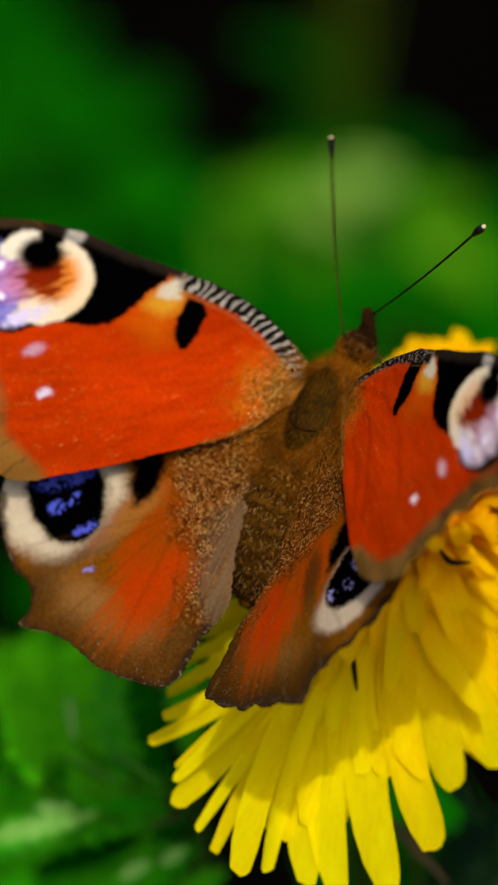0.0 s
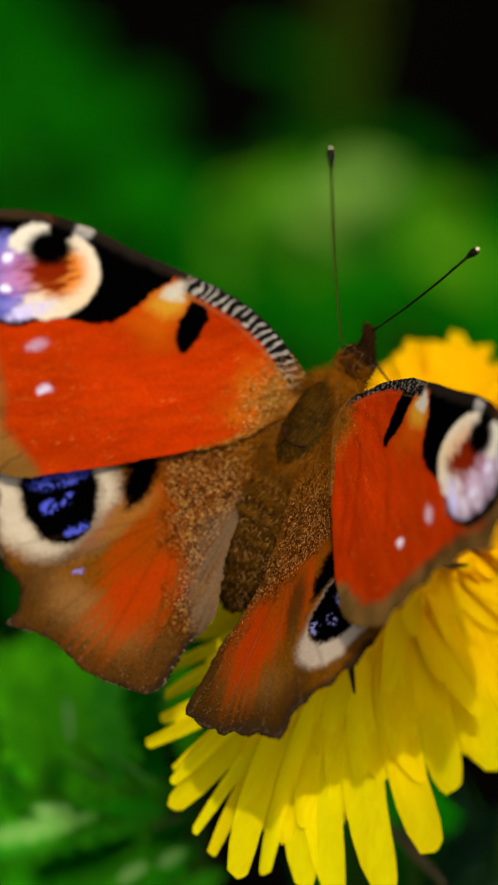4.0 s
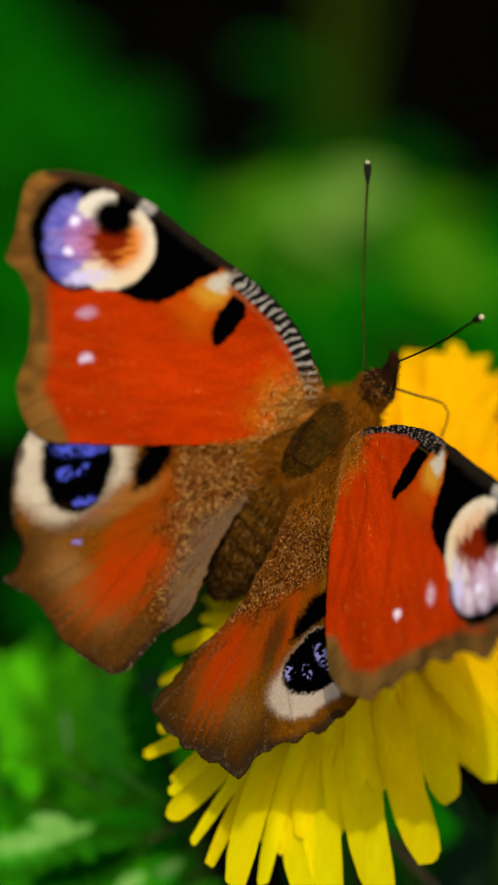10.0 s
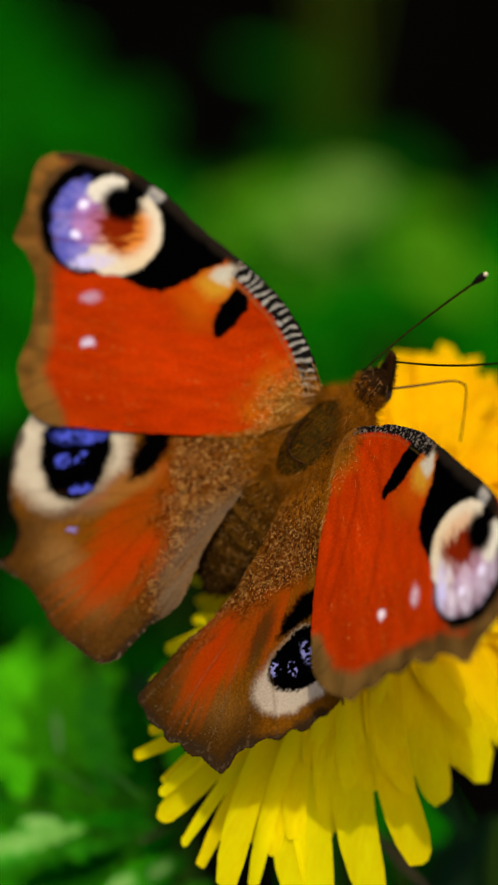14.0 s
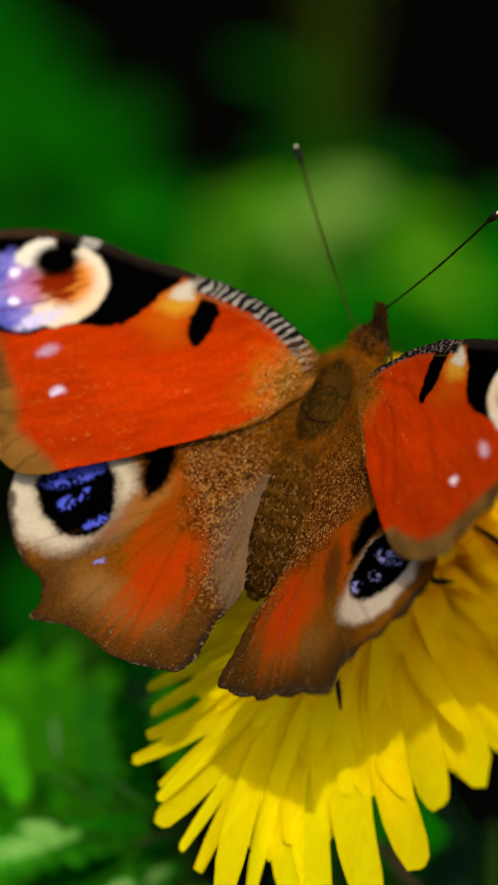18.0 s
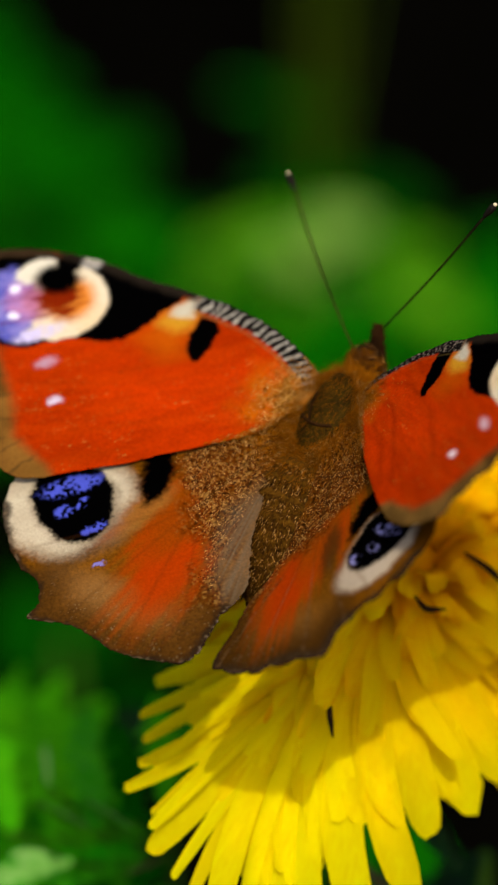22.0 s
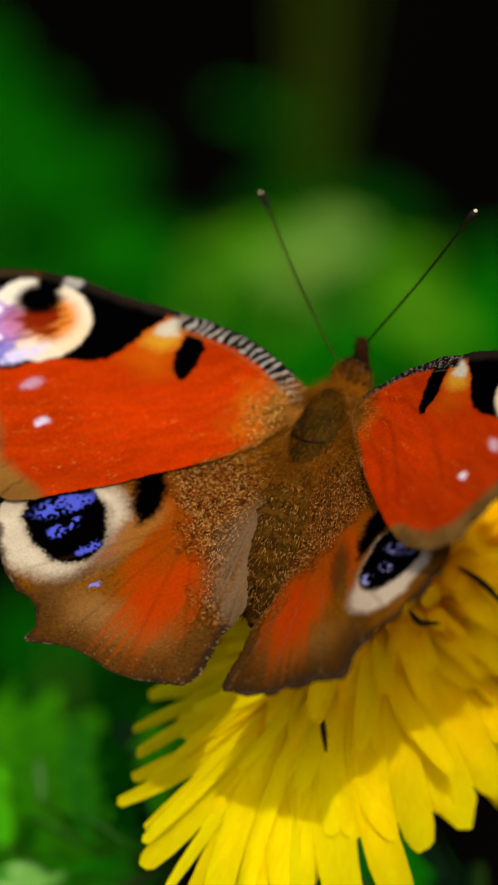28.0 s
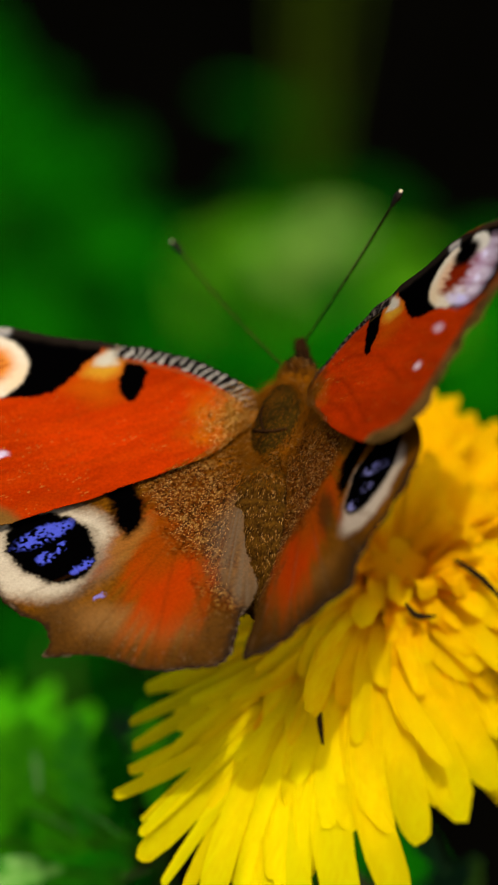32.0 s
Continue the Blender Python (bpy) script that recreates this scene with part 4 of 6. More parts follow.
def hind_paint(x, y, side):
    wob = (grain(x, y, 0.2, 21) - 0.5) * 0.07 + (grain(x, y, 0.045, 22) - 0.5) * 0.07
    wx, wy = x + wob, y + (grain(x, y, 0.2, 23) - 0.5) * 0.06 + (grain(x, y, 0.045, 34) - 0.5) * 0.07
    col = np.tile(np.array((0.21, 0.072, 0.003)), (len(x), 1)) * (0.65 + 0.7 * grain(x, y, 0.7, 24))[:, None]
    # ray grain from the base outwards
    ang = np.arctan2(y - 7.4, 5.4 - x)
    far = np.hypot(x - 5.4, y - 7.4)
    ray = grain(ang * 9, far * 0.25, 0.5, 25) * 0.6 + grain(ang * 30, far * 0.4, 0.5, 29) * 0.4
    mote = grain(x, y, 0.035, 35)
    col = col * (0.5 + 0.95 * ray)[:, None] * (0.70 + 0.6 * mote)[:, None]
    # dull outer margin
    edge, run = along(x, y, [(0.3, 7.9), (0.15, 8.6), (0.2, 9.3), (0.35, 9.7), (0.03, 10.3), (0.6, 10.65), (1.1, 11.4), (1.9, 11.9), (2.2, 11.95), (3.0, 11.1)])
    out = (1 - ramp01(edge + wob, 0.3, 1.7)) * ramp01(run, 1.4, 2.2)
    # Right wing's tan is darker: its dimmer light is put into the colour.
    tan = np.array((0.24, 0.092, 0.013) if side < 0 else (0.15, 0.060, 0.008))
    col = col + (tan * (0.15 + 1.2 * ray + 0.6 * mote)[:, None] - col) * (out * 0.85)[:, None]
    pale = 1 - ramp01(blob(wx, wy, 1.35, 10.25, 1.25, 0.55, 48) + (ray - 0.5) * 0.5, 0.3, 1.15)
    col = lay(col, (0.42, 0.20, 0.055), pale * (0.7 if side < 0 else 0.15) * (0.5 + 0.7 * ray))
    dim = (1 - ramp01(edge + wob, 0.10, 0.95)) * ramp01(run, 1.2, 1.8)
    col = lay(col, (0.055, 0.022, 0.0035), dim * (0.5 + 0.35 * ray))
    fleck = ramp01(grain(x, y, 0.028, 38), 0.84, 0.96) * ramp01(grain(x, y, 0.5, 39), 0.4, 0.7)
    col = lay(col, (0.50, 0.38, 0.20), fleck * out * 0.4)
    # rust-red field
    red = 1 - ramp01(blob(wx, wy, 2.56, 9.52, 1.55, 0.72, -58) + (ray - 0.5) * 0.6, 0.45, 1.12)
    col = lay(col, (0.50, 0.085, 0.0015), 0.7 * (1 - ramp01(blob(wx, wy, 2.5, 9.45, 1.95, 0.86, -52) + (ray - 0.5) * 0.9, 0.5, 1.15)))
    col = lay(col, (0.66, 0.050, 0.0006), red * (0.72 + 0.28 * ray))
    col = lay(col, (0.34, 0.080, 0.0015), 0.65 * (1 - ramp01(blob(wx, wy, 3.05, 8.85, 1.5, 0.58, -42), 0.45, 1.15)))
    # golden speckle towards the body
    base = inside(wx, wy, [(5.8, 7.0), (3.2, 7.5), (3.05, 8.3), (3.05, 9.0), (3.1, 9.7), (2.75, 10.5), (2.85, 10.9), (3.35, 9.9), (4.2, 8.9), (5.6, 7.9)])
    near = ramp01(base + (grain(x, y, 0.25, 26) - 0.5) * 0.5, -0.3, 0.3)
    sp = grain(x, y, 0.036, 27) * 0.8 + grain(x, y, 0.09, 28) * 0.2
    col = lay(col, (0.16, 0.036, 0.001) if side < 0 else (0.15, 0.034, 0.001), near * 0.8)
    col = lay(col, (0.62, 0.33, 0.07), near * (0.55 if side < 0 else 0.4) * ramp01(sp, 0.58, 0.82))
    col = lay(col, (0.020, 0.008, 0.0006), near * 0.85 * ramp01(1 - sp, 0.54, 0.80))
    # pale fold beside the abdomen
    fold = inside(wx, wy, [(4.6, 8.6), (3.6, 9.1), (3.15, 9.9), (2.95, 10.5), (3.1, 11.2), (3.9, 10.7), (4.2, 9.3)])
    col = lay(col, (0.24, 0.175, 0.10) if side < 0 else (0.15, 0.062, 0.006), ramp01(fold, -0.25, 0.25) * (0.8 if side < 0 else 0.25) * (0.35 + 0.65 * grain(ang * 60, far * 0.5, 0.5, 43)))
    # cream round the eyespot, running out towards the middle of the wing; dark crescent beside it
    if side < 0:
        cream = 1 - ramp01(blob(wx, wy, 1.26, 8.2, 1.24, 1.22, 20), 0.72, 1.08)
        cream = cream * (1 - 0.85 * ramp01((wx - 1.3) * 0.75 + (wy - 8.9), 0.0, 0.5))
    else:
        cream = (1 - ramp01(blob(wx, wy, 1.36, 8.40, 0.90, 1.06, 8), 0.78, 1.03)) * (1 - 0.8 * ramp01((wx - 1.55) * 0.9 + (wy - 8.9), 0.0, 0.6))
        cream = cream * ramp01(edge + wob, 0.26, 0.48) * (1 - ramp01((wx - 1.75) + 0.6 * (wy - 8.4), 0.12, 0.45))
    col = lay(col, (1.08, 0.93, 0.64) if side < 0 else (1.0, 0.82, 0.58), cream * (0.6 + 0.4 * ray))
    col = lay(col, (0.45, 0.19, 0.03) if side < 0 else (0.09, 0.036, 0.006), (1 - ramp01(blob(wx, wy, 2.4 if side < 0 else 2.3, 8.72 if side < 0 else 9.0, 0.75, 0.25, -35), 0.4, 1.2)) * 0.8)
    w = inside(wx + (0 if side < 0 else 0.28), wy, [(3.1, 7.5), (3.05, 8.05), (2.78, 8.4), (2.42, 8.64), (2.45, 8.3), (2.6, 7.95), (2.7, 7.5)])
    col = lay(col, BLACK, ramp01(w, -0.13, 0.05))
    # eyespot
    if side < 0:
        col = lay(col, (0.22, 0.15, 0.08), (1 - ramp01(blob(wx, wy, 1.38, 8.2, 0.72, 0.90, 4), 0.86, 1.08)) * 0.6)
        col = lay(col, BLACK, 1 - ramp01(blob(wx, wy, 1.37, 8.14, 0.63, 0.92, 4), 0.92, 1.04))
    else:
        col = lay(col, BLACK, 1 - ramp01(blob(wx, wy, 1.54, 8.06, 0.60, 0.95, 10), 0.90, 1.03))
    fl = ramp01(grain(x, y, 0.05, 30) * 0.6 + grain(x, y, 0.14, 36) * 0.4, 0.36, 0.56)
    glints = ((1.42, 7.84, 0.54, 0.20, -4), (1.17, 8.34, 0.17, 0.15, 10), (1.5, 8.83, 0.27, 0.09, -12), (1.5, 8.27, 0.18, 0.07, -40))
    if side > 0:
        fl = ramp01(fl, 0.4, 1.0)
        glints = ((1.55, 8.02, 0.34, 0.15, 20), (1.4, 8.42, 0.17, 0.10, 10), (1.55, 8.80, 0.16, 0.11, 0))
    for cx, cy, a, b, turn in glints:
        col = lay(col, (0.12, 0.16, 0.95) if side < 0 else (0.40, 0.40, 0.85), (1 - ramp01(blob(wx, wy, cx, cy, a, b, turn), 0.7, 1.15)) * fl)
    if side < 0:
        col = lay(col, (0.36, 0.30, 0.80), (1 - ramp01(blob(wx, wy, 1.4, 9.58, 0.13, 0.05, -15), 0.5, 1.1)) * fl)
    # dark fringe with pale tufts
    col = lay(col, (0.035, 0.020, 0.010), (1 - ramp01(edge + wob, 0.03, 0.18)) * 0.9)
    col = lay(col, (0.24, 0.16, 0.09), (1 - ramp01(edge, 0.02, 0.09)) * ramp01(grain(x, y, 0.05, 31), 0.56, 0.72))
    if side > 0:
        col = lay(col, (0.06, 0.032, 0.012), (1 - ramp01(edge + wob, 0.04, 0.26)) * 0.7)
    # faint veins
    for ex, ey in ((0.25, 9.6), (0.5, 10.5), (1.2, 11.4), (2.0, 11.9), (2.7, 11.3), (0.2, 8.9)):
        d, _ = along(x, y, [(5.0, 7.7), (3.2, 8.9), (ex, ey)])
        col = lay(col, (0.09, 0.03, 0.004), 0.2 * (1 - ramp01(d, 0.0, 0.06)))
        if side > 0:
            col = lay(col, (0.36, 0.22, 0.09), 0.22 * (1 - ramp01(d, 0.01, 0.05)) * ramp01(far, 3.4, 4.2) * ramp01(mote, 0.3, 0.6))
    return col


def ring_of(points, n=6):
    """A closed smooth outline."""
    P = np.array(points)
    out = []
    for i in range(len(P)):
        a, b, c, d = P[i - 1], P[i], P[(i + 1) % len(P)], P[(i + 2) % len(P)]
        for k in range(n):
            t = k / n
            out.append(0.5 * (2 * b + (c - a) * t + (2 * a - 5 * b + 4 * c - d) * t * t + (3 * b - a - 3 * c + d) * t ** 3))
    return out


def wing(name, edge, plan, paint, side, parent, label, step=0.018):
    """A wing cut from a fine sheet, root at the origin; side -1 is the wing drawn, 1 its mirror image."""
    out = ring_of(edge)
    lo, hi = np.min(out, 0), np.max(out, 0)
    gx, gy = np.meshgrid(np.arange(lo[0], hi[0], step), np.arange(lo[1], hi[1], step), indexing="ij")
    x, y = gx.ravel(), gy.ravel()
    dist = inside(x, y, out) + ((grain(x, y, 0.04, 40) - 0.5) * 0.03 + (grain(x, y, 0.12, 44) - 0.5) * 0.04) * (0.5 if paint is fore_paint else 1.0)
    keep = (dist > 0).reshape(gx.shape)
    quad = keep[:-1, :-1] & keep[1:, :-1] & keep[1:, 1:] & keep[:-1, 1:]
    ids = np.arange(len(x)).reshape(gx.shape)
    q = np.stack([ids[:-1, :-1], ids[1:, :-1], ids[1:, 1:], ids[:-1, 1:]], -1)[quad]
    used, flat = np.unique(q, return_inverse=True)
    q = flat.reshape(q.shape)
    x, y, dist = x[used], y[used], dist[used]
    X = plan[0][0] * x + plan[0][1] * y + plan[0][2]
    Y = plan[1][0] * x + plan[1][1] * y + plan[1][2]
    r = np.hypot(X, Y)
    ang = np.arctan2(Y, -X)
    Z = 0.03 * np.sin(ang * 26) * ramp01(r, 3, 12) * (1 - 0.5 * ramp01(r, 18, 30)) + 0.25 * (grain(x, y, 1.4, 41) - 0.5) + 0.35 * ramp01(0.5 - dist, 0.0, 0.5) * (grain(x, y, 0.5, 42) - 0.5)
    if paint is hind_paint and side < 0:        # the front rim dips under the forewing
        Z = Z - 0.3 * ramp01(8.1 - y, 0.0, 1.0)
    col = np.clip(paint(x, y, side) * (0.44 if paint is fore_paint else 0.39), 0.0, 1.0)
    if side > 0:
        X = -X
    else:
        q = q[:, ::-1]
    me = bpy.data.meshes.new(name)
    me.from_pydata(np.stack([X, Y, Z], 1) * MM, [], q.tolist())
    layer = me.color_attributes.new("pattern", "FLOAT_COLOR", "POINT")
    layer.data.foreach_set("color", np.concatenate([col, np.ones((len(col), 1))], 1).ravel().astype(np.float32))
    smooth(me)
    me.materials.append(WING)
    me.materials.append(UNDER)
    ob = part_of(name, me, None, parent, label)
    pick = np.random.default_rng(50 + side)

    def bristles(weight, count, long, wide, back, mat, text):
        ids = pick.choice(len(x), count, p=weight / weight.sum())
        verts, faces = [], []
        for i in ids:
            a = math.atan2(Y[i] - back, X[i] + 2.5 * side) + pick.normal(0, 0.25)
            d = Vector((math.cos(a), math.sin(a), pick.uniform(0.05, 0.35))).normalized()
            o = Vector((X[i] + pick.normal(0, 0.05), Y[i] + pick.normal(0, 0.05), Z[i]))
            u = Vector((-d.y, d.x, 0)).normalized() * wide
            n = long * pick.uniform(0.5, 1.2)
            k = len(verts)
            verts += [(o + u) * MM, (o - u) * MM, (o + Vector((0, 0, wide))) * MM, (o + d * n) * MM]
            faces += [(k, k + 2, k + 3), (k + 2, k + 1, k + 3), (k, k + 1, k + 2)]
        tagged(part_of("hair", mesh_of("wing_hair", verts, faces), mat, ob, text), kind="stuff")

    root = np.clip(1 - r / (3.4 if paint is fore_paint else 4.6), 0, 1) + 1e-9
    bristles(root, 250 if paint is fore_paint else 900, 1.2, 0.018, 1.0, HAIR, "ginger hair at the wing root")
    if paint is hind_paint:
        gold = ramp01(inside(x, y, [(5.8, 7.0), (3.1, 7.6), (3.0, 9.0), (3.05, 9.7), (2.75, 10.4), (2.9, 10.7), (3.35, 9.9), (4.2, 8.9), (5.6, 7.9)]), -0.05, 0.25) + 1e-9
        bristles(gold, 1900 if side < 0 else 1100, 0.17, 0.026, 3.0, GOLD, "golden scales")
        bristles(gold, 1900, 0.18, 0.032, 3.0, DARK, "dark scales between the golden ones")
    else:
        gold = np.clip(1.0 - np.hypot((x - 5.6) / 1.2, (y - 7.35) / (1.05 if side < 0 else 0.9)), 0, 1) + 1e-9
        inner = np.clip(1 - r / 10, 0, 1) * (1 - ramp01(dist, 0.02, 0.14)) * ramp01(y, 6.6, 7.0) + 1e-9
        bristles(inner, 700, 0.75, 0.016, 4.0, HAIR, "ginger fringe on the inner edge")
        bristles(inner, 180, 0.6, 0.016, 4.0, GOLD, "golden fringe hairs")
        bristles(gold, 800 if side < 0 else 140, 0.20, 0.034, 1.0, GOLD, "golden scales")
    thick = ob.modifiers.new("thickness", "SOLIDIFY")
    thick.thickness, thick.offset, thick.material_offset = 0.00008, -1, 1
    return ob


def rounded(profile, sides=24, squash=1.0, shift=None):
    """A body of rings along +y: rows of (y, half width, middle z)."""
    verts, faces = [], []
    for y, w, z in profile:
        for k in range(sides):
            a = 2 * math.pi * k / sides
            verts.append((w * math.cos(a) * MM, y * MM, (z + w * squash * math.sin(a)) * MM))
    n = len(profile)
    for i in range(n - 1):
        for k in range(sides):
            k2 = (k + 1) % sides
            faces.append((i * sides + k, (i + 1) * sides + k, (i + 1) * sides + k2, i * sides + k2))
    faces.append(tuple(range(sides)))
    faces.append(tuple((n - 1) * sides + k for k in range(sides))[::-1])
    return verts, faces


def profile_at(profile, y):
    ys = [p[0] for p in profile]
    return np.interp(y, ys, [p[1] for p in profile]), np.interp(y, ys, [p[2] for p in profile])


def fur(name, profile, squash, count, length, lean, mat, parent, label, y0, y1, seed, wide=0.035, under=False, skip=None, sides=1.0):
    """Hairs on a ringed body, combed backwards: slim three-sided spikes in one mesh; sides: how much longer at the flanks."""
    g = np.random.default_rng(seed)
    verts, faces = [], []
    while len(verts) < count * 4:
        y = g.uniform(y0, y1)
        a = g.uniform(-0.45, math.pi + 0.45) if not under else g.uniform(0, 2 * math.pi)
        if skip and skip(y, a, g):
            continue
        w, z = profile_at(profile, y)
        nrm = Vector((math.cos(a), 0, math.sin(a) / max(squash, 0.3)))
        nrm.normalize()
        p = Vector((w * math.cos(a), y, z + w * squash * math.sin(a)))
        d = (nrm + Vector((g.normal(0, 0.3), -lean + g.normal(0, 0.35), g.normal(0, 0.3)))).normalized()
        n = length * g.uniform(0.45, 1.2) * (1 + (sides - 1) * abs(math.cos(a)) ** 1.5)
        u = d.cross(Vector((0.3, 0.2, 0.9))).normalized() * wide
        v = d.cross(u).normalized() * wide
        i = len(verts)
        tip = p + d * n + Vector((0, -0.25 * n * lean, -0.1 * n))
        verts += [(p + u) * MM, (p - u * 0.5 + v * 0.87) * MM, (p - u * 0.5 - v * 0.87) * MM, tip * MM]
        faces += [(i, i + 1, i + 3), (i + 1, i + 2, i + 3), (i + 2, i, i + 3)]
    ob = part_of(name, mesh_of(name, verts, faces), mat, parent, label)
    return tagged(ob, kind="stuff")


def butterfly():
    top = new("butterfly")
    tagged(top, "peacock butterfly, wings half open, feeding on the dandelion", "butterfly")
    parts = {}
    edges = (("fore", {-1: FORE_EDGE, 1: FORE_EDGE_RIGHT}, FORE_MAP, fore_paint), ("hind", {-1: HIND_EDGE, 1: HIND_EDGE_RIGHT}, HIND_MAP, hind_paint))
    for kind, edge, plan, paint in edges:
        for side, word in ((-1, "left"), (1, "right")):
            text = "rust-red forewing with black bars and a lilac eyespot" if kind == "fore" else "brown and rust hindwing with a blue-black eyespot"
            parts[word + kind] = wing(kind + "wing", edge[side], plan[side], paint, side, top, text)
    thorax = [(-4.6, 1.0, -1.9), (-4.0, 1.9, -1.8), (-2.5, 2.6, -1.8), (-0.5, 3.0, -1.9), (1.8, 2.9, -1.9), (3.6, 2.4, -1.8), (4.8, 1.5, -1.7), (5.4, 0.7, -1.7)]
    th = part_of("thorax", mesh_of("thorax", *rounded(thorax, 28, 0.95)), PLATE, top, "dark olive-brown thorax")
    # raised shield lines on the thorax
    shield = curve_through([(-1.7, -0.9, 0.52), (-0.4, -1.7, 0.90), (0.7, -1.9, 0.80), (1.6, -1.6, 0.42)], 8)
    part_of("shield_seam", mesh_of("shield_seam", *tube([p * MM for p in shield], [0.00013] * len(shield), 6)), DARK, th)
    shield = curve_through([(-0.3, -1.7, 0.90), (-0.7, -0.7, 0.96), (-1.0, 0.3, 0.93), (-1.0, 1.2, 0.86)], 8)
    part_of("shield_seam", mesh_of("shield_seam", *tube([p * MM for p in shield], [0.0001] * len(shield), 6)), DARK, th)
    bare = lambda y, a, g: ((y - 0.1) / 4.1) ** 2 + (math.cos(a) / 0.80) ** 2 < g.uniform(0.8, 1.1) and math.sin(a) > 0
    fur("hair", thorax, 0.95, 10500, 1.15, 0.8, HAIR, th, "ginger hair round the thorax", -4.5, 5.2, 1, 0.016, skip=bare, sides=1.6)
    fur("hair", thorax, 0.95, 1500, 1.0, 0.8, GOLD, th, "golden hair tips on the thorax", -4.5, 5.0, 2, 0.013, skip=bare, sides=1.7)
    fur("hair", thorax, 0.95, 1500, 0.5, 1.6, HAIR, th, "", -3.6, 3.6, 12, 0.012)
    flank = lambda y, a, g: not 0.35 < math.sin(a) < 0.80 - 0.25 * (1 - abs(y) / 4.5)
    fur("hair", thorax, 0.95, 5200, 1.9, 0.5, HAIR, th, "long ginger hair over the wing roots", -4.3, 4.2, 21, 0.017, skip=flank)
    fur("hair", thorax, 0.95, 700, 1.8, 0.7, GOLD, th, "", -4.3, 4.0, 22, 0.013, skip=flank)
    fur("hair", thorax, 0.95, 700, 1.1, -0.5, HAIR, th, "", 3.4, 5.3, 14, 0.018)
    abdomen = [(-15.9, 0.6, -4.9), (-15.1, 1.5, -4.6), (-13.4, 2.6, -4.2), (-11.0, 3.2, -3.5), (-8.5, 3.35, -2.9), (-6.0, 3.0, -2.3), (-4.2, 1.9, -1.9)]
    rings = []
    for i in range(57):
        y = -16.1 + 11.9 * i / 56
        w, z = profile_at(abdomen, y)
        rings.append((y, w * (1 + 0.045 * math.cos(y * 2 * math.pi / 1.7)), z))
    ab = part_of("abdomen", mesh_of("abdomen", *rounded(rings, 24, 0.9)), ABDOMEN, top, "ringed brown abdomen with golden hair")
    fur("hair", abdomen, 0.9, 2400, 0.45, 2.4, BRISTLE, ab, "", -15.4, -4.0, 3, 0.03)
    fur("hair", abdomen, 0.9, 1700, 0.24, 2.4, GOLD, ab, "golden scales on the abdomen", -15.4, -4.0, 4, 0.03)
    ab.location.x = -1.15 * MM
    fur("hair", abdomen, 0.9, 700, 1.2, 1.2, HAIR, ab, "", -7.0, -3.6, 13, 0.016, sides=1.8)
    head = [(4.6, 0.9, -1.8), (5.3, 1.35, -1.5), (6.3, 1.45, -1.35), (7.2, 1.1, -1.4), (8.0, 0.5, -1.6)]
    hd = part_of("head", mesh_of("head", *rounded(head, 20, 0.95)), DARK, top, "dark hairy head")
    fur("hair", head, 0.95, 1300, 0.55, 0.1, DARK, hd, "", 4.8, 7.9, 5, 0.03, True)
    fur("hair", head, 0.95, 160, 0.6, 0.3, GOLD, hd, "pale hairs on the head", 4.8, 7.6, 6, 0.02, True)
    fur("hair", head, 0.95, 500, 0.7, -0.3, HAIR, hd, "", 4.7, 6.4, 16, 0.018)
    for s in (-1, 1):
        bm = bmesh.new()
        bmesh.ops.create_icosphere(bm, subdivisions=3, radius=0.62 * MM, matrix=Matrix.Translation((s * 0.85 * MM, 6.4 * MM, -2.2 * MM)) @ Matrix.Diagonal((0.75, 1, 1, 1)))
        part("eye", bm, EYES, hd)
        palp = curve_through([(s * 0.40, 6.9, -2.0), (s * 0.34, 8.2, -1.4), (s * 0.14, 9.5, -0.4)], 6)
        pieces = tube([p * MM for p in palp], [(0.56 - 0.38 * i / 12) * MM for i in range(len(palp))], 8)
        pp = part_of("palp", mesh_of("palp", *pieces), DARK, hd)
        prof = [(6.9, 0.55, -2.0), (8.2, 0.38, -1.4), (9.5, 0.14, -0.4)]
        fur_ob = fur("hair", [(a, b, c) for a, b, c in prof], 1.0, 420, 0.35, -0.6, DARK, hd, "", 6.9, 9.5, 8 + s, 0.022, True)
        fur_ob.location = (s * 0.34 * MM, 0, 0)
    for word, s, n in (("left", -1, 17.3), ("right", 1, 15.7)):
        bow = 0.25 * s
        pts = [(bow * math.sin(math.pi * k / 20), n * 0.9 * k / 20, 0.0) for k in range(21)]
        v, f = tube([Vector(p) * MM for p in pts], [(0.070 + 0.028 * k / 20) * (1.0 + 0.12 * (k % 2)) * MM for k in range(21)], 8)
        an = part_of("antenna", mesh_of("antenna", v, f), SHAFT if s < 0 else SHAFT_BLACK, top, "thin ringed antenna with a black club")
        cl = [(0, n * 0.88, 0), (0, n * 0.91, 0), (0, n * 0.94, 0), (0, n * 0.97, 0), (0, n * 0.985, 0)]
        part_of("club", mesh_of("club", *tube([Vector(p) * MM for p in cl], [r_ * MM for r_ in (0.07, 0.19, 0.30, 0.31, 0.22)], 10)), CLUB, an, "black club")
        bm = bmesh.new()
        bmesh.ops.create_icosphere(bm, subdivisions=2, radius=0.17 * MM, matrix=Matrix.Translation((0, n * 0.99 * MM, 0)))
        part("tip", bm, TIP, an, "pale tip")
        parts[word + "antenna"] = an
    tongue = curve_through([(0, 0, 0), (0.6, 1.5, -1.75), (1.2, 3.05, -3.5), (1.4, 3.4, -4.5), (1.5, 3.2, -5.4), (1.55, 1.6, -7.0), (1.65, -1.1, -9.3)], 8)
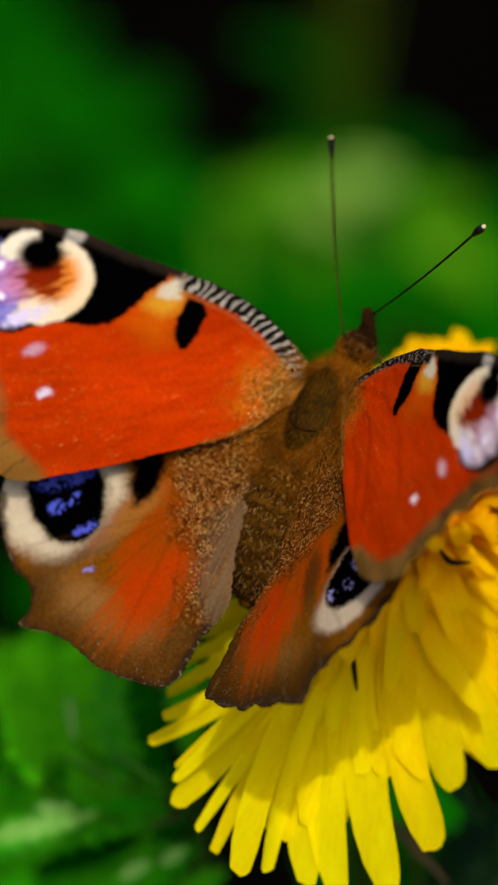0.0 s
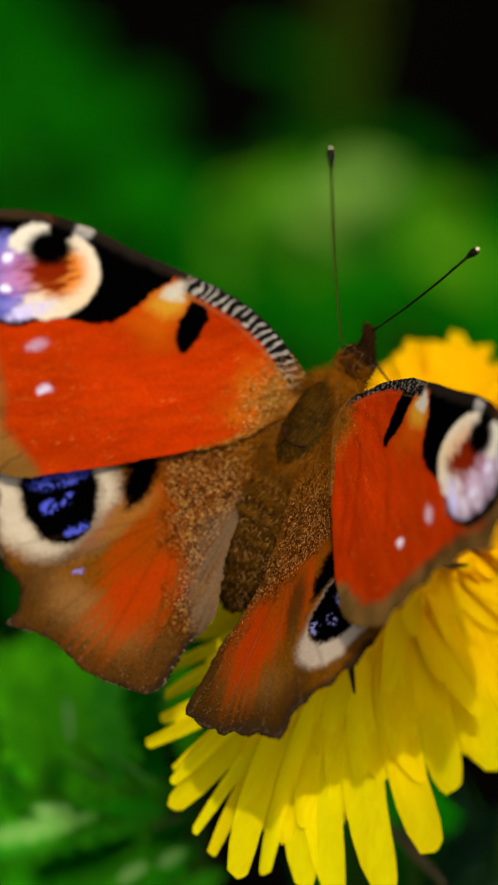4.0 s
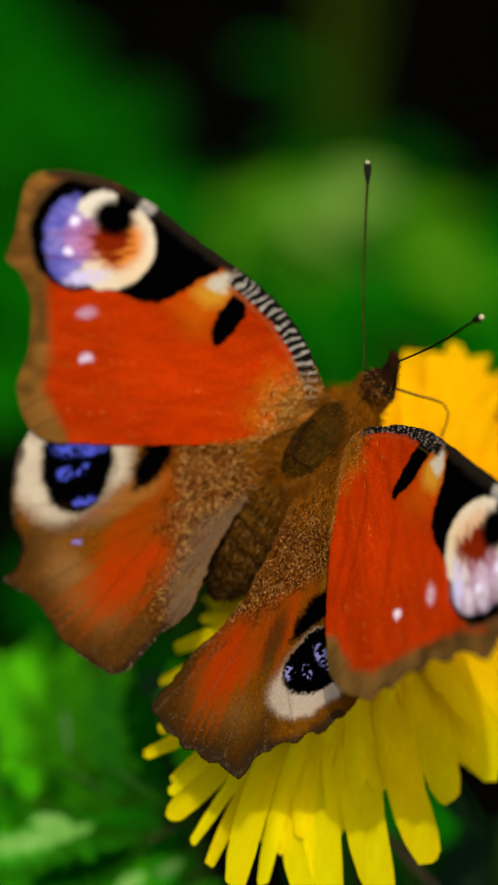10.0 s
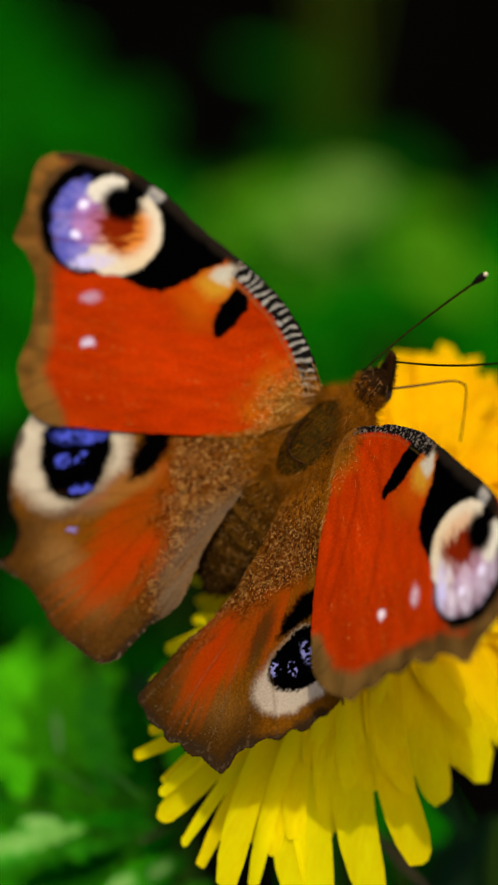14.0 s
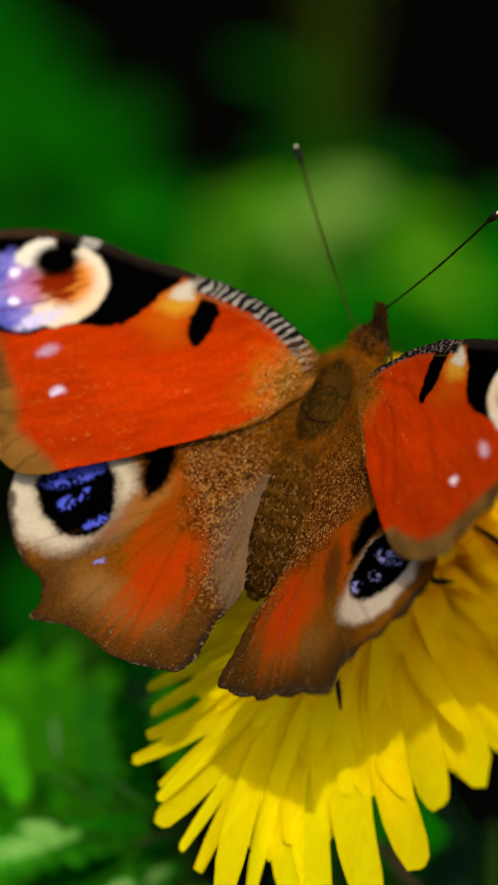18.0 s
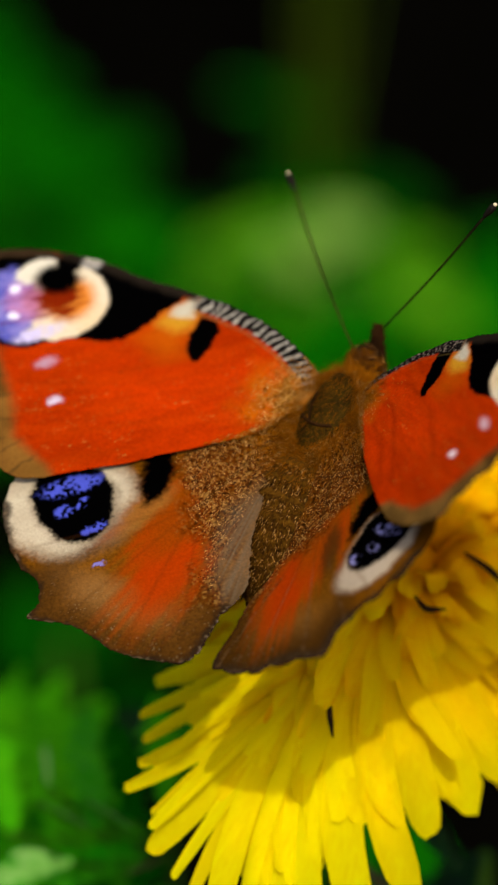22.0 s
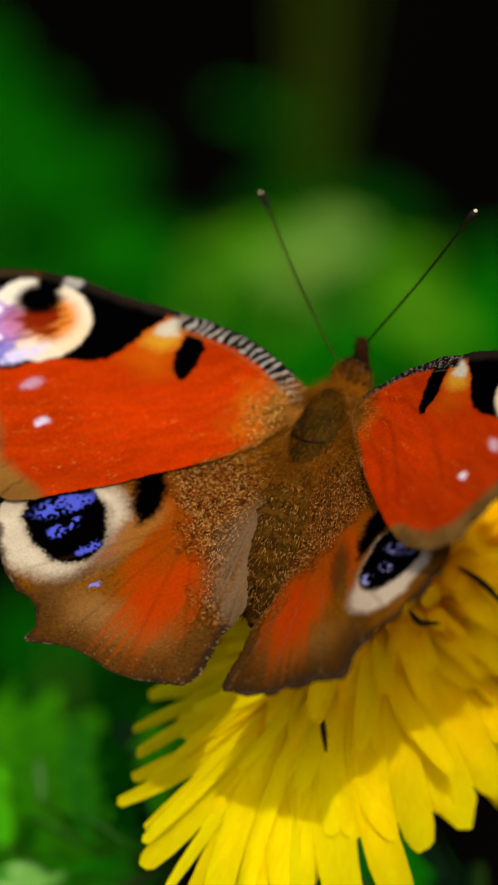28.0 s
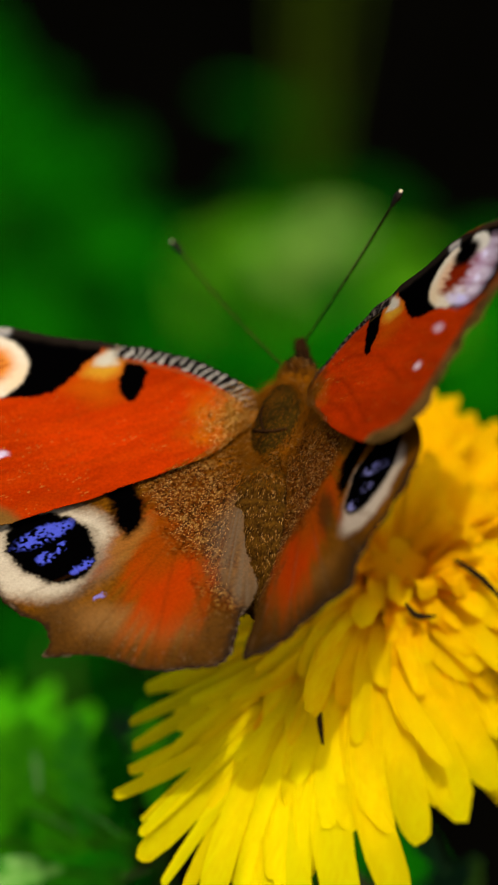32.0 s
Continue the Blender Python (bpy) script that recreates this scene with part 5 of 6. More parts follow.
    parts["tongue"] = part_of("proboscis", mesh_of("proboscis", *tube([p * MM for p in tongue], [(0.10 - 0.035 * i / len(tongue)) * MM for i in range(len(tongue))], 8)), TONGUE, top, "thin bent brown proboscis")
    for s in (-1, 1):
        for y, out, fwd in ((1.2, 4.6, -0.2), (-1.2, 4.8, -2.6)):
            leg = [(s * 1.0, y, -1.8), (s * 3.4, y + fwd * 0.5, -2.6), (s * out * 0.8, y + fwd, -6.0), (s * out, y + fwd * 1.3, -9.5)]
            part_of("leg", mesh_of("leg", *tube([p * MM for p in curve_through(leg, 6)], [(0.24 - 0.007 * i) * MM for i in range(19)], 8)), LEG, top, "slim black leg")
    return top, parts


BUTTERFLY, PARTS = butterfly()


# ---- movement ----
def motions():
    BODY = [
        (0,5.12,1.38,302.21,41.74,-7.34,-43.42), (0.5,5.03,1.3,302.08,43.24,-6.43,-44.64), (1,5.2,1.28,302.05,40.93,-5.45,-45.11),
        (1.5,5.45,1.23,301.96,38.53,-5.1,-46.2), (2,5.32,1.2,301.91,39.92,-5.22,-46.18), (2.5,5.33,1.15,301.83,40.2,-4.25,-46.3),
        (3,4.44,0.91,301.46,46.51,-3.81,-46.37), (3.5,4.57,0.87,301.39,45.44,-2.01,-49.04), (5.5,5.15,1,301.6,44.91,-3.28,-46.52),
        (6,5.08,0.99,301.58,46.23,-1.58,-47.17), (6.5,5.52,0.78,301.25,46.1,4.72,-48.99), (7,5.46,0.65,301.03,47.13,6.43,-49.73),
        (7.5,5.52,0.57,300.92,47.92,7.11,-50.94), (8,5.48,0.82,301.31,48.35,4.23,-56.65), (8.5,5.56,0.79,301.27,47.73,3.52,-56.35),
        (9,5.61,0.79,301.27,47.28,4.58,-55.12), (9.5,5.4,0.52,300.83,51.15,11.95,-53.28), (10,5.73,0.6,300.96,47.07,11.35,-56.03),
        (10.5,5.83,0.6,300.96,47.17,11.01,-56.61), (11,5.59,0.63,301,49.42,11.6,-56.88), (11.5,5.54,0.6,300.96,50.38,11.6,-56.1),
        (12,5.79,0.67,301.06,48.78,11.2,-55.84), (12.5,5.51,0.69,301.11,48.33,7.42,-61.17), (13,5.86,0.76,301.21,45.05,7.68,-62.42),
        (13.5,6.2,0.72,301.15,45.82,12.5,-61.69), (14,6.07,0.76,301.22,47.14,11.41,-59.59), (14.5,5.47,1.28,302.05,48.32,0.79,-49.96),
        (16.5,7.13,2,303.2,37.74,-2.76,-45.38), (17,7.44,2.08,303.32,36.08,-4.11,-46.83), (17.5,7.3,2.21,303.53,38.77,-4.88,-44.82),
        (18,7.43,2.53,304.05,38.59,-6.4,-40.64), (18.5,7.62,2.87,304.59,32.11,-11.03,-41.03), (19,7.98,2.93,304.69,26.44,-14.29,-44.59),
        (19.5,7.71,2.86,304.58,28.22,-12.68,-43.36), (20,7.87,2.82,304.51,26.68,-12.21,-40.42), (20.5,7.64,2.84,304.55,28.97,-11.87,-38.29),
        (21,7.39,2.86,304.58,32.31,-11.11,-35.94), (21.5,7.35,2.92,304.67,32.77,-11.01,-33.4), (22,8.1,3.29,305.27,26.58,-12.85,-35.92),
        (22.5,8.55,3.34,305.34,22.9,-13.17,-36.35), (23,8.45,3.32,305.32,22.79,-12.74,-35.39), (23.5,8.42,3.33,305.33,23.09,-12.39,-36.07),
        (24,8.22,3.19,305.1,24.98,-11.37,-35.65), (24.5,8.18,3.31,305.29,26.68,-12.33,-33.91), (25,8.12,3.32,305.31,29.67,-11.48,-35.33),
        (25.5,8.23,3.27,305.23,28.26,-11.98,-35.53), (27.5,8.09,3.24,305.18,25.33,-13.6,-31.51), (28,7.92,3.19,305.11,27.15,-12.5,-31.37),
        (28.5,7.93,3.14,305.03,22.8,-12.67,-28.83), (29,7.7,3.15,305.04,25.83,-13.58,-25.84), (29.5,7.29,3.23,305.17,24.48,-19.13,-26.91),
        (30,6.4,3.15,305.03,22.06,-19.31,-23.02), (30.5,4.73,3.03,304.85,24.37,-21.33,-19.79), (31,4.29,3.06,304.89,25.31,-23.21,-18.82),
        (31.5,4.88,3.23,305.17,20.81,-27.18,-25.2), (32,4.91,3.17,305.08,19.7,-25.7,-20.35),
    ]
    LEFT_FORE = [
        (0,-2.5,1.6,0.3,3.11,28.13,9.5), (0.5,-2.49,1.63,0.29,3.07,27.75,9.21), (1,-2.5,1.59,0.3,4.11,25.44,9.86), (1.5,-2.51,1.59,0.31,2.95,25.65,9.99),
        (2,-2.51,1.59,0.3,2.92,24.99,8.87), (2.5,-2.51,1.59,0.31,2.05,24.64,9.24), (3,-2.52,1.56,0.31,2.14,25.31,9.22), (3.5,-2.51,1.61,0.31,2.33,26.84,11.16),
        (5.5,-2.48,1.61,0.28,4.34,24.66,6.2), (6,-2.49,1.62,0.29,3.64,12.84,7.97), (6.5,-2.5,1.62,0.3,1.87,13.71,9.61), (7,-2.5,1.6,0.3,2.33,13.68,9.15),
        (7.5,-2.49,1.62,0.29,2.59,16.1,9.23), (8,-2.5,1.6,0.3,4.47,33.33,7.92), (8.5,-2.48,1.58,0.28,5.64,34.23,8.26), (9,-2.49,1.6,0.29,5.5,30.9,8.4),
        (9.5,-2.51,1.64,0.3,4.75,15.1,10.54), (10,-2.52,1.64,0.31,4.69,14.1,10.64), (10.5,-2.51,1.64,0.3,4.74,15.2,10.18), (11,-2.53,1.65,0.31,3.19,15.62,10.3),
        (11.5,-2.54,1.65,0.31,4.62,15.96,9.67), (12,-2.52,1.64,0.3,4.89,16.49,9.11), (12.5,-2.5,1.6,0.3,5.38,33.47,8.26), (13,-2.5,1.61,0.3,6.83,32.77,10.07),
        (13.5,-2.52,1.63,0.31,5.9,17.09,10.62), (14,-2.53,1.64,0.32,4.02,16.22,9.6), (14.5,-2.48,1.58,0.29,2.05,28.78,4.61), (16.5,-2.5,1.58,0.3,-1.95,21.73,8.82),
        (17,-2.48,1.6,0.28,-2.78,31.57,9.04), (17.5,-2.5,1.59,0.29,-2.85,28.08,9.07), (18,-2.51,1.58,0.3,-1.71,20.59,9.61), (18.5,-2.51,1.58,0.3,1.85,27.35,8.95),
        (19,-2.5,1.59,0.3,5.39,34.96,11.15), (19.5,-2.49,1.6,0.29,4.37,30.57,10.75), (20,-2.52,1.58,0.31,4.23,26.12,8.79), (20.5,-2.51,1.59,0.3,2.19,24.41,7.88),
        (21,-2.52,1.58,0.3,1.23,21.69,6.43), (21.5,-2.51,1.59,0.3,0.29,19.63,5.73), (22,-2.51,1.59,0.3,2.96,21.79,6.43), (22.5,-2.5,1.59,0.29,4.03,23.68,6.79),
        (23,-2.51,1.57,0.28,3.69,23.92,6.1), (23.5,-2.5,1.6,0.3,3.97,23.89,6.45), (24,-2.5,1.58,0.29,3.16,23.35,6.27), (24.5,-2.5,1.57,0.28,1.46,23.48,4.07),
        (25,-2.49,1.6,0.29,1.78,25.36,6.65), (25.5,-2.5,1.6,0.3,2.73,25.86,6.6), (27.5,-2.52,1.59,0.31,3.1,21.46,4.19), (28,-2.51,1.59,0.3,2.03,21.35,4.42),
        (28.5,-2.49,1.61,0.3,2.93,21.39,4.26), (29,-2.49,1.61,0.3,1.67,21.74,3.03), (29.5,-2.47,1.62,0.29,2.9,29.47,5.25), (30,-2.44,1.63,0.28,3.36,26.63,5.53),
        (30.5,-2.52,1.59,0.3,2.41,20.29,3.16), (31,-2.53,1.59,0.31,0.26,23.54,1.98), (31.5,-2.44,1.63,0.27,5.85,36.86,7.33), (32,-2.45,1.62,0.28,1.61,29.97,5.35),
       
    ]
    RIGHT_FORE = [
        (0,2.51,1.6,0.29,0.57,-24.82,-3.46), (0.5,2.5,1.59,0.29,-0.39,-24.33,-2.79), (1,2.51,1.59,0.29,0.07,-22.53,-3.13), (1.5,2.51,1.61,0.29,1.01,-23.6,-4.07),
        (2,2.51,1.59,0.29,0.82,-23.25,-4.38), (2.5,2.51,1.6,0.29,0.15,-23.75,-2.92), (3,2.51,1.57,0.29,-1.84,-21.65,-0.48), (3.5,2.51,1.59,0.29,-1.22,-22.47,0.83),
        (5.5,2.47,1.55,0.32,2.65,-22.33,-6.37), (6,2.48,1.6,0.32,-0.58,-14.06,-4.25), (6.5,2.47,1.59,0.32,-2.91,-18.37,-0.05),
        (7,2.5,1.59,0.3,-3.55,-19.78,0.84), (7.5,2.49,1.6,0.31,-4.58,-19.04,2.31), (8,2.5,1.57,0.3,-1.41,-26.92,3.33), (8.5,2.48,1.57,0.32,0.03,-26.46,1.8),
        (9,2.49,1.57,0.31,0.04,-26.4,1.62), (9.5,2.49,1.62,0.3,-4.9,-18.23,5.99), (10,2.5,1.64,0.29,-3.66,-19.21,4.78), (10.5,2.48,1.64,0.3,-4.35,-18.65,4.95),
        (11,2.49,1.6,0.3,-5.64,-18.2,6.49), (11.5,2.5,1.65,0.29,-4.93,-18.73,6.13), (12,2.5,1.64,0.29,-4.03,-20.01,4.9), (12.5,2.51,1.58,0.3,-0.54,-27.2,5.11),
        (13,2.51,1.57,0.3,0.45,-26.36,3.91), (13.5,2.48,1.63,0.3,-2.77,-18.43,5.83), (14,2.49,1.62,0.3,-4.04,-17.81,5.68), (14.5,2.5,1.6,0.3,-3.61,-25.48,2.9),
        (16.5,2.51,1.61,0.29,-1.68,-22.35,0.39), (17,2.51,1.61,0.3,1.65,-31.92,0.38), (17.5,2.49,1.6,0.31,0.86,-29.38,0.03), (18,2.51,1.61,0.3,-1.55,-22.74,-1.54),
        (18.5,2.52,1.61,0.29,2.82,-25.53,-4.17), (19,2.5,1.61,0.31,4.8,-26.56,-4.58), (19.5,2.52,1.62,0.29,4.6,-26.53,-5.02),
        (20,2.54,1.62,0.27,2.57,-23.66,-7.77), (20.5,2.52,1.62,0.29,1.21,-22.9,-7.25), (21,2.52,1.61,0.29,-0.1,-22.61,-6.21),
        (21.5,2.51,1.6,0.3,0.72,-22.89,-7.04), (22,2.51,1.6,0.29,0.81,-22.06,-8.42), (22.5,2.52,1.61,0.28,1.79,-22.14,-10.46),
        (23,2.54,1.6,0.27,1.83,-22.54,-10.87), (23.5,2.53,1.6,0.27,2.07,-22.28,-10.24), (24,2.53,1.62,0.29,1.25,-23.45,-9.25),
        (24.5,2.53,1.61,0.28,0.06,-23.77,-9.95), (25,2.51,1.61,0.3,1.05,-24.62,-7.55), (25.5,2.51,1.62,0.3,1.22,-23.82,-8.04),
        (27.5,2.53,1.61,0.28,1.38,-20.62,-10.58), (28,2.52,1.61,0.29,1.11,-20.68,-9.77), (28.5,2.52,1.62,0.3,2.23,-21.31,-10.98),
        (29,2.52,1.6,0.28,1.66,-21.45,-11.12), (29.5,2.49,1.59,0.3,3.93,-24.12,-10.04), (30,2.5,1.58,0.28,2.93,-24.29,-11.02),
        (30.5,2.52,1.59,0.28,1.29,-23.23,-12.34), (31,2.5,1.56,0.27,1.1,-23.82,-11.93), (31.5,2.48,1.58,0.29,4.78,-26.71,-10.02),
        (32,2.5,1.61,0.31,1.55,-26.35,-8.15),
    ]
    LEFT_HIND = [
        (0,-2.6,-1.69,0.1,4.11,20.5,10.42), (0.5,-2.6,-1.69,0.1,4.11,22.32,11.27), (1,-2.61,-1.69,0.11,3.38,18.98,11.54), (1.5,-2.6,-1.69,0.11,2.99,21.26,13.07),
        (2,-2.6,-1.7,0.1,3.19,20.24,12.23), (2.5,-2.6,-1.7,0.1,2.27,20.4,13), (3,-2.59,-1.67,0.1,2.98,20.92,12.22), (3.5,-2.58,-1.65,0.09,2.35,21.77,14.26),
        (5.5,-2.58,-1.69,0.09,1.73,21.87,9.31), (6,-2.59,-1.7,0.09,-1.65,9.13,11.74), (6.5,-2.59,-1.68,0.09,-3.14,10.44,13.62),
        (7,-2.58,-1.69,0.09,-2.68,10.31,13.19), (7.5,-2.58,-1.7,0.09,-2.78,12.42,13.33), (8,-2.61,-1.7,0.11,2.4,30.45,11.64),
        (8.5,-2.61,-1.69,0.11,4.33,32.34,11.18), (9,-2.6,-1.71,0.1,2.94,28.53,11.1), (9.5,-2.6,-1.71,0.1,-2.99,9.29,14.05), (10,-2.6,-1.73,0.1,-2.16,9.37,14.28),
        (10.5,-2.6,-1.7,0.1,-2.67,10.51,14.08), (11,-2.6,-1.7,0.1,-2.5,10.63,14.21), (11.5,-2.6,-1.72,0.1,-2.55,10.86,13.82),
        (12,-2.6,-1.73,0.1,-1.87,11.48,13.08), (12.5,-2.61,-1.7,0.11,1.61,28.7,12), (13,-2.61,-1.72,0.11,2.62,27.94,13.04), (13.5,-2.59,-1.75,0.11,-2.14,10.68,14.98),
        (14,-2.59,-1.75,0.11,-2.15,10.99,13.9), (14.5,-2.6,-1.7,0.1,2.79,29.12,7.03), (16.5,-2.59,-1.68,0.1,-1.17,18.78,12.33),
        (17,-2.61,-1.7,0.1,0.16,31.4,13.06), (17.5,-2.59,-1.69,0.09,-0.56,28.25,13.26), (18,-2.6,-1.69,0.11,-0.67,16.87,12.51),
        (18.5,-2.59,-1.69,0.1,2.77,25.73,14.23), (19,-2.6,-1.68,0.11,7.48,34.24,17.69), (19.5,-2.61,-1.7,0.11,6.1,28.08,16.85),
        (20,-2.6,-1.7,0.1,4.82,22.94,14.49), (20.5,-2.61,-1.71,0.1,3.14,21.34,13.5), (21,-2.6,-1.7,0.1,1.37,18.72,11.99), (21.5,-2.6,-1.69,0.1,0.24,16.56,11.17),
        (22,-2.6,-1.7,0.11,2.03,18.38,12.12), (22.5,-2.61,-1.7,0.1,4.3,20.67,12.16), (23,-2.62,-1.71,0.11,5.26,21.59,11.9), (23.5,-2.62,-1.71,0.11,5.34,21.47,12.42),
        (24,-2.61,-1.7,0.11,3.85,21.68,12.86), (24.5,-2.6,-1.69,0.1,2.71,22.55,11.07), (25,-2.6,-1.69,0.11,2.04,23.55,12.98),
        (25.5,-2.61,-1.7,0.1,2.5,24.2,13.1), (27.5,-2.6,-1.7,0.11,1.63,18.74,9.48), (28,-2.6,-1.7,0.1,1.38,19.22,9.96), (28.5,-2.61,-1.7,0.11,2.68,19.87,10.4),
        (29,-2.61,-1.7,0.11,1.19,20.05,8.58), (29.5,-2.59,-1.7,0.1,2.66,27.67,11.36), (30,-2.59,-1.69,0.1,3.45,24.95,10.83), (30.5,-2.6,-1.71,0.1,3.17,19.13,8.49),
        (31,-2.59,-1.69,0.11,2.68,22.77,8.98), (31.5,-2.59,-1.69,0.1,8.57,34.19,15.57), (32,-2.59,-1.69,0.1,3.25,26.59,13.47),
       
    ]
    RIGHT_HIND = [
        (0,2.62,-1.67,0.09,0.63,-17.5,-2.87), (0.5,2.62,-1.67,0.09,0.33,-16.91,-2.56), (1,2.61,-1.68,0.09,0.9,-15.01,-2.6), (1.5,2.62,-1.66,0.1,2.57,-17.03,-3.47),
        (2,2.62,-1.64,0.1,2.75,-16.6,-4.02), (2.5,2.61,-1.67,0.1,1.72,-17.05,-2.52), (3,2.61,-1.72,0.09,-0.16,-13,-1.37), (3.5,2.61,-1.69,0.09,0.03,-14.05,0.61),
        (5.5,2.61,-1.57,0.1,4.13,-13.1,-9.08), (6,2.59,-1.61,0.11,3.81,-1.95,-8.53), (6.5,2.57,-1.66,0.12,3.02,-8.89,-4.97), (7,2.57,-1.67,0.12,2.92,-10.19,-5.01),
        (7.5,2.57,-1.68,0.12,1.58,-9.84,-3.46), (8,2.59,-1.61,0.1,0.43,-18.79,-1.5), (8.5,2.59,-1.6,0.1,0.98,-18.08,-2.37), (9,2.58,-1.62,0.1,1.11,-17.72,-2.64),
        (9.5,2.59,-1.75,0.12,1.33,-6.46,-1.05), (10,2.59,-1.73,0.12,1.86,-9.07,-1.11), (10.5,2.58,-1.73,0.12,1.18,-8.73,-1.11),
        (11,2.58,-1.73,0.12,0.61,-8.5,-0.38), (11.5,2.6,-1.76,0.12,0.98,-8.18,-1.15), (12,2.59,-1.75,0.12,0.79,-9.85,-1.67), (12.5,2.59,-1.65,0.1,0.55,-18.79,0.38),
        (13,2.58,-1.62,0.1,0.79,-17.39,0.22), (13.5,2.59,-1.73,0.12,1.05,-7.39,0), (14,2.58,-1.72,0.12,0.59,-7.28,-0.42), (14.5,2.62,-1.67,0.09,-3.64,-17.26,-0.39),
        (16.5,2.66,-1.79,0.03,-1.36,-13.59,-0.91), (17,2.62,-1.74,0.07,-0.93,-23.82,-0.28), (17.5,2.64,-1.76,0.05,-0.82,-20.82,-0.72),
        (18,2.59,-1.79,0.08,0.68,-14.53,-3.23), (18.5,2.6,-1.74,0.08,4.22,-17.81,-5.06), (19,2.57,-1.7,0.14,6.38,-20.46,-4.5),
        (19.5,2.59,-1.73,0.1,6.37,-20.18,-5.47), (20,2.59,-1.73,0.09,5.81,-18.02,-7.42), (20.5,2.61,-1.7,0.09,4.39,-16.6,-6.98),
        (21,2.61,-1.74,0.07,2.37,-15.48,-6.31), (21.5,2.61,-1.72,0.08,1.92,-15.15,-7.19), (22,2.61,-1.69,0.1,3.17,-16.03,-8.05),
        (22.5,2.61,-1.69,0.09,5.11,-17.17,-10.04), (23,2.61,-1.73,0.07,6.1,-17.92,-10.37), (23.5,2.6,-1.73,0.08,6.2,-17.54,-9.62),
        (24,2.62,-1.69,0.09,4.84,-18.4,-8.43), (24.5,2.61,-1.7,0.09,4.03,-19.46,-9.48), (25,2.61,-1.71,0.08,2.59,-18.71,-6.34),
        (25.5,2.62,-1.69,0.09,2.68,-17.59,-6.4), (27.5,2.61,-1.7,0.09,2.79,-14.38,-8.99), (28,2.62,-1.72,0.08,2.49,-14.28,-8.36),
        (28.5,2.63,-1.69,0.08,3.53,-15.53,-9.06), (29,2.62,-1.69,0.09,2.42,-14.33,-9.33), (29.5,2.63,-1.66,0.11,3.01,-17.09,-7.56),
        (30,2.62,-1.66,0.12,4.26,-18.33,-9.57), (30.5,2.62,-1.66,0.12,4.69,-17.5,-11.97), (31,2.63,-1.66,0.11,4.05,-17.64,-11.99),
        (31.5,2.64,-1.63,0.13,7.77,-21.57,-10.11), (32,2.63,-1.72,0.05,3,-20.39,-8.01),
    ]
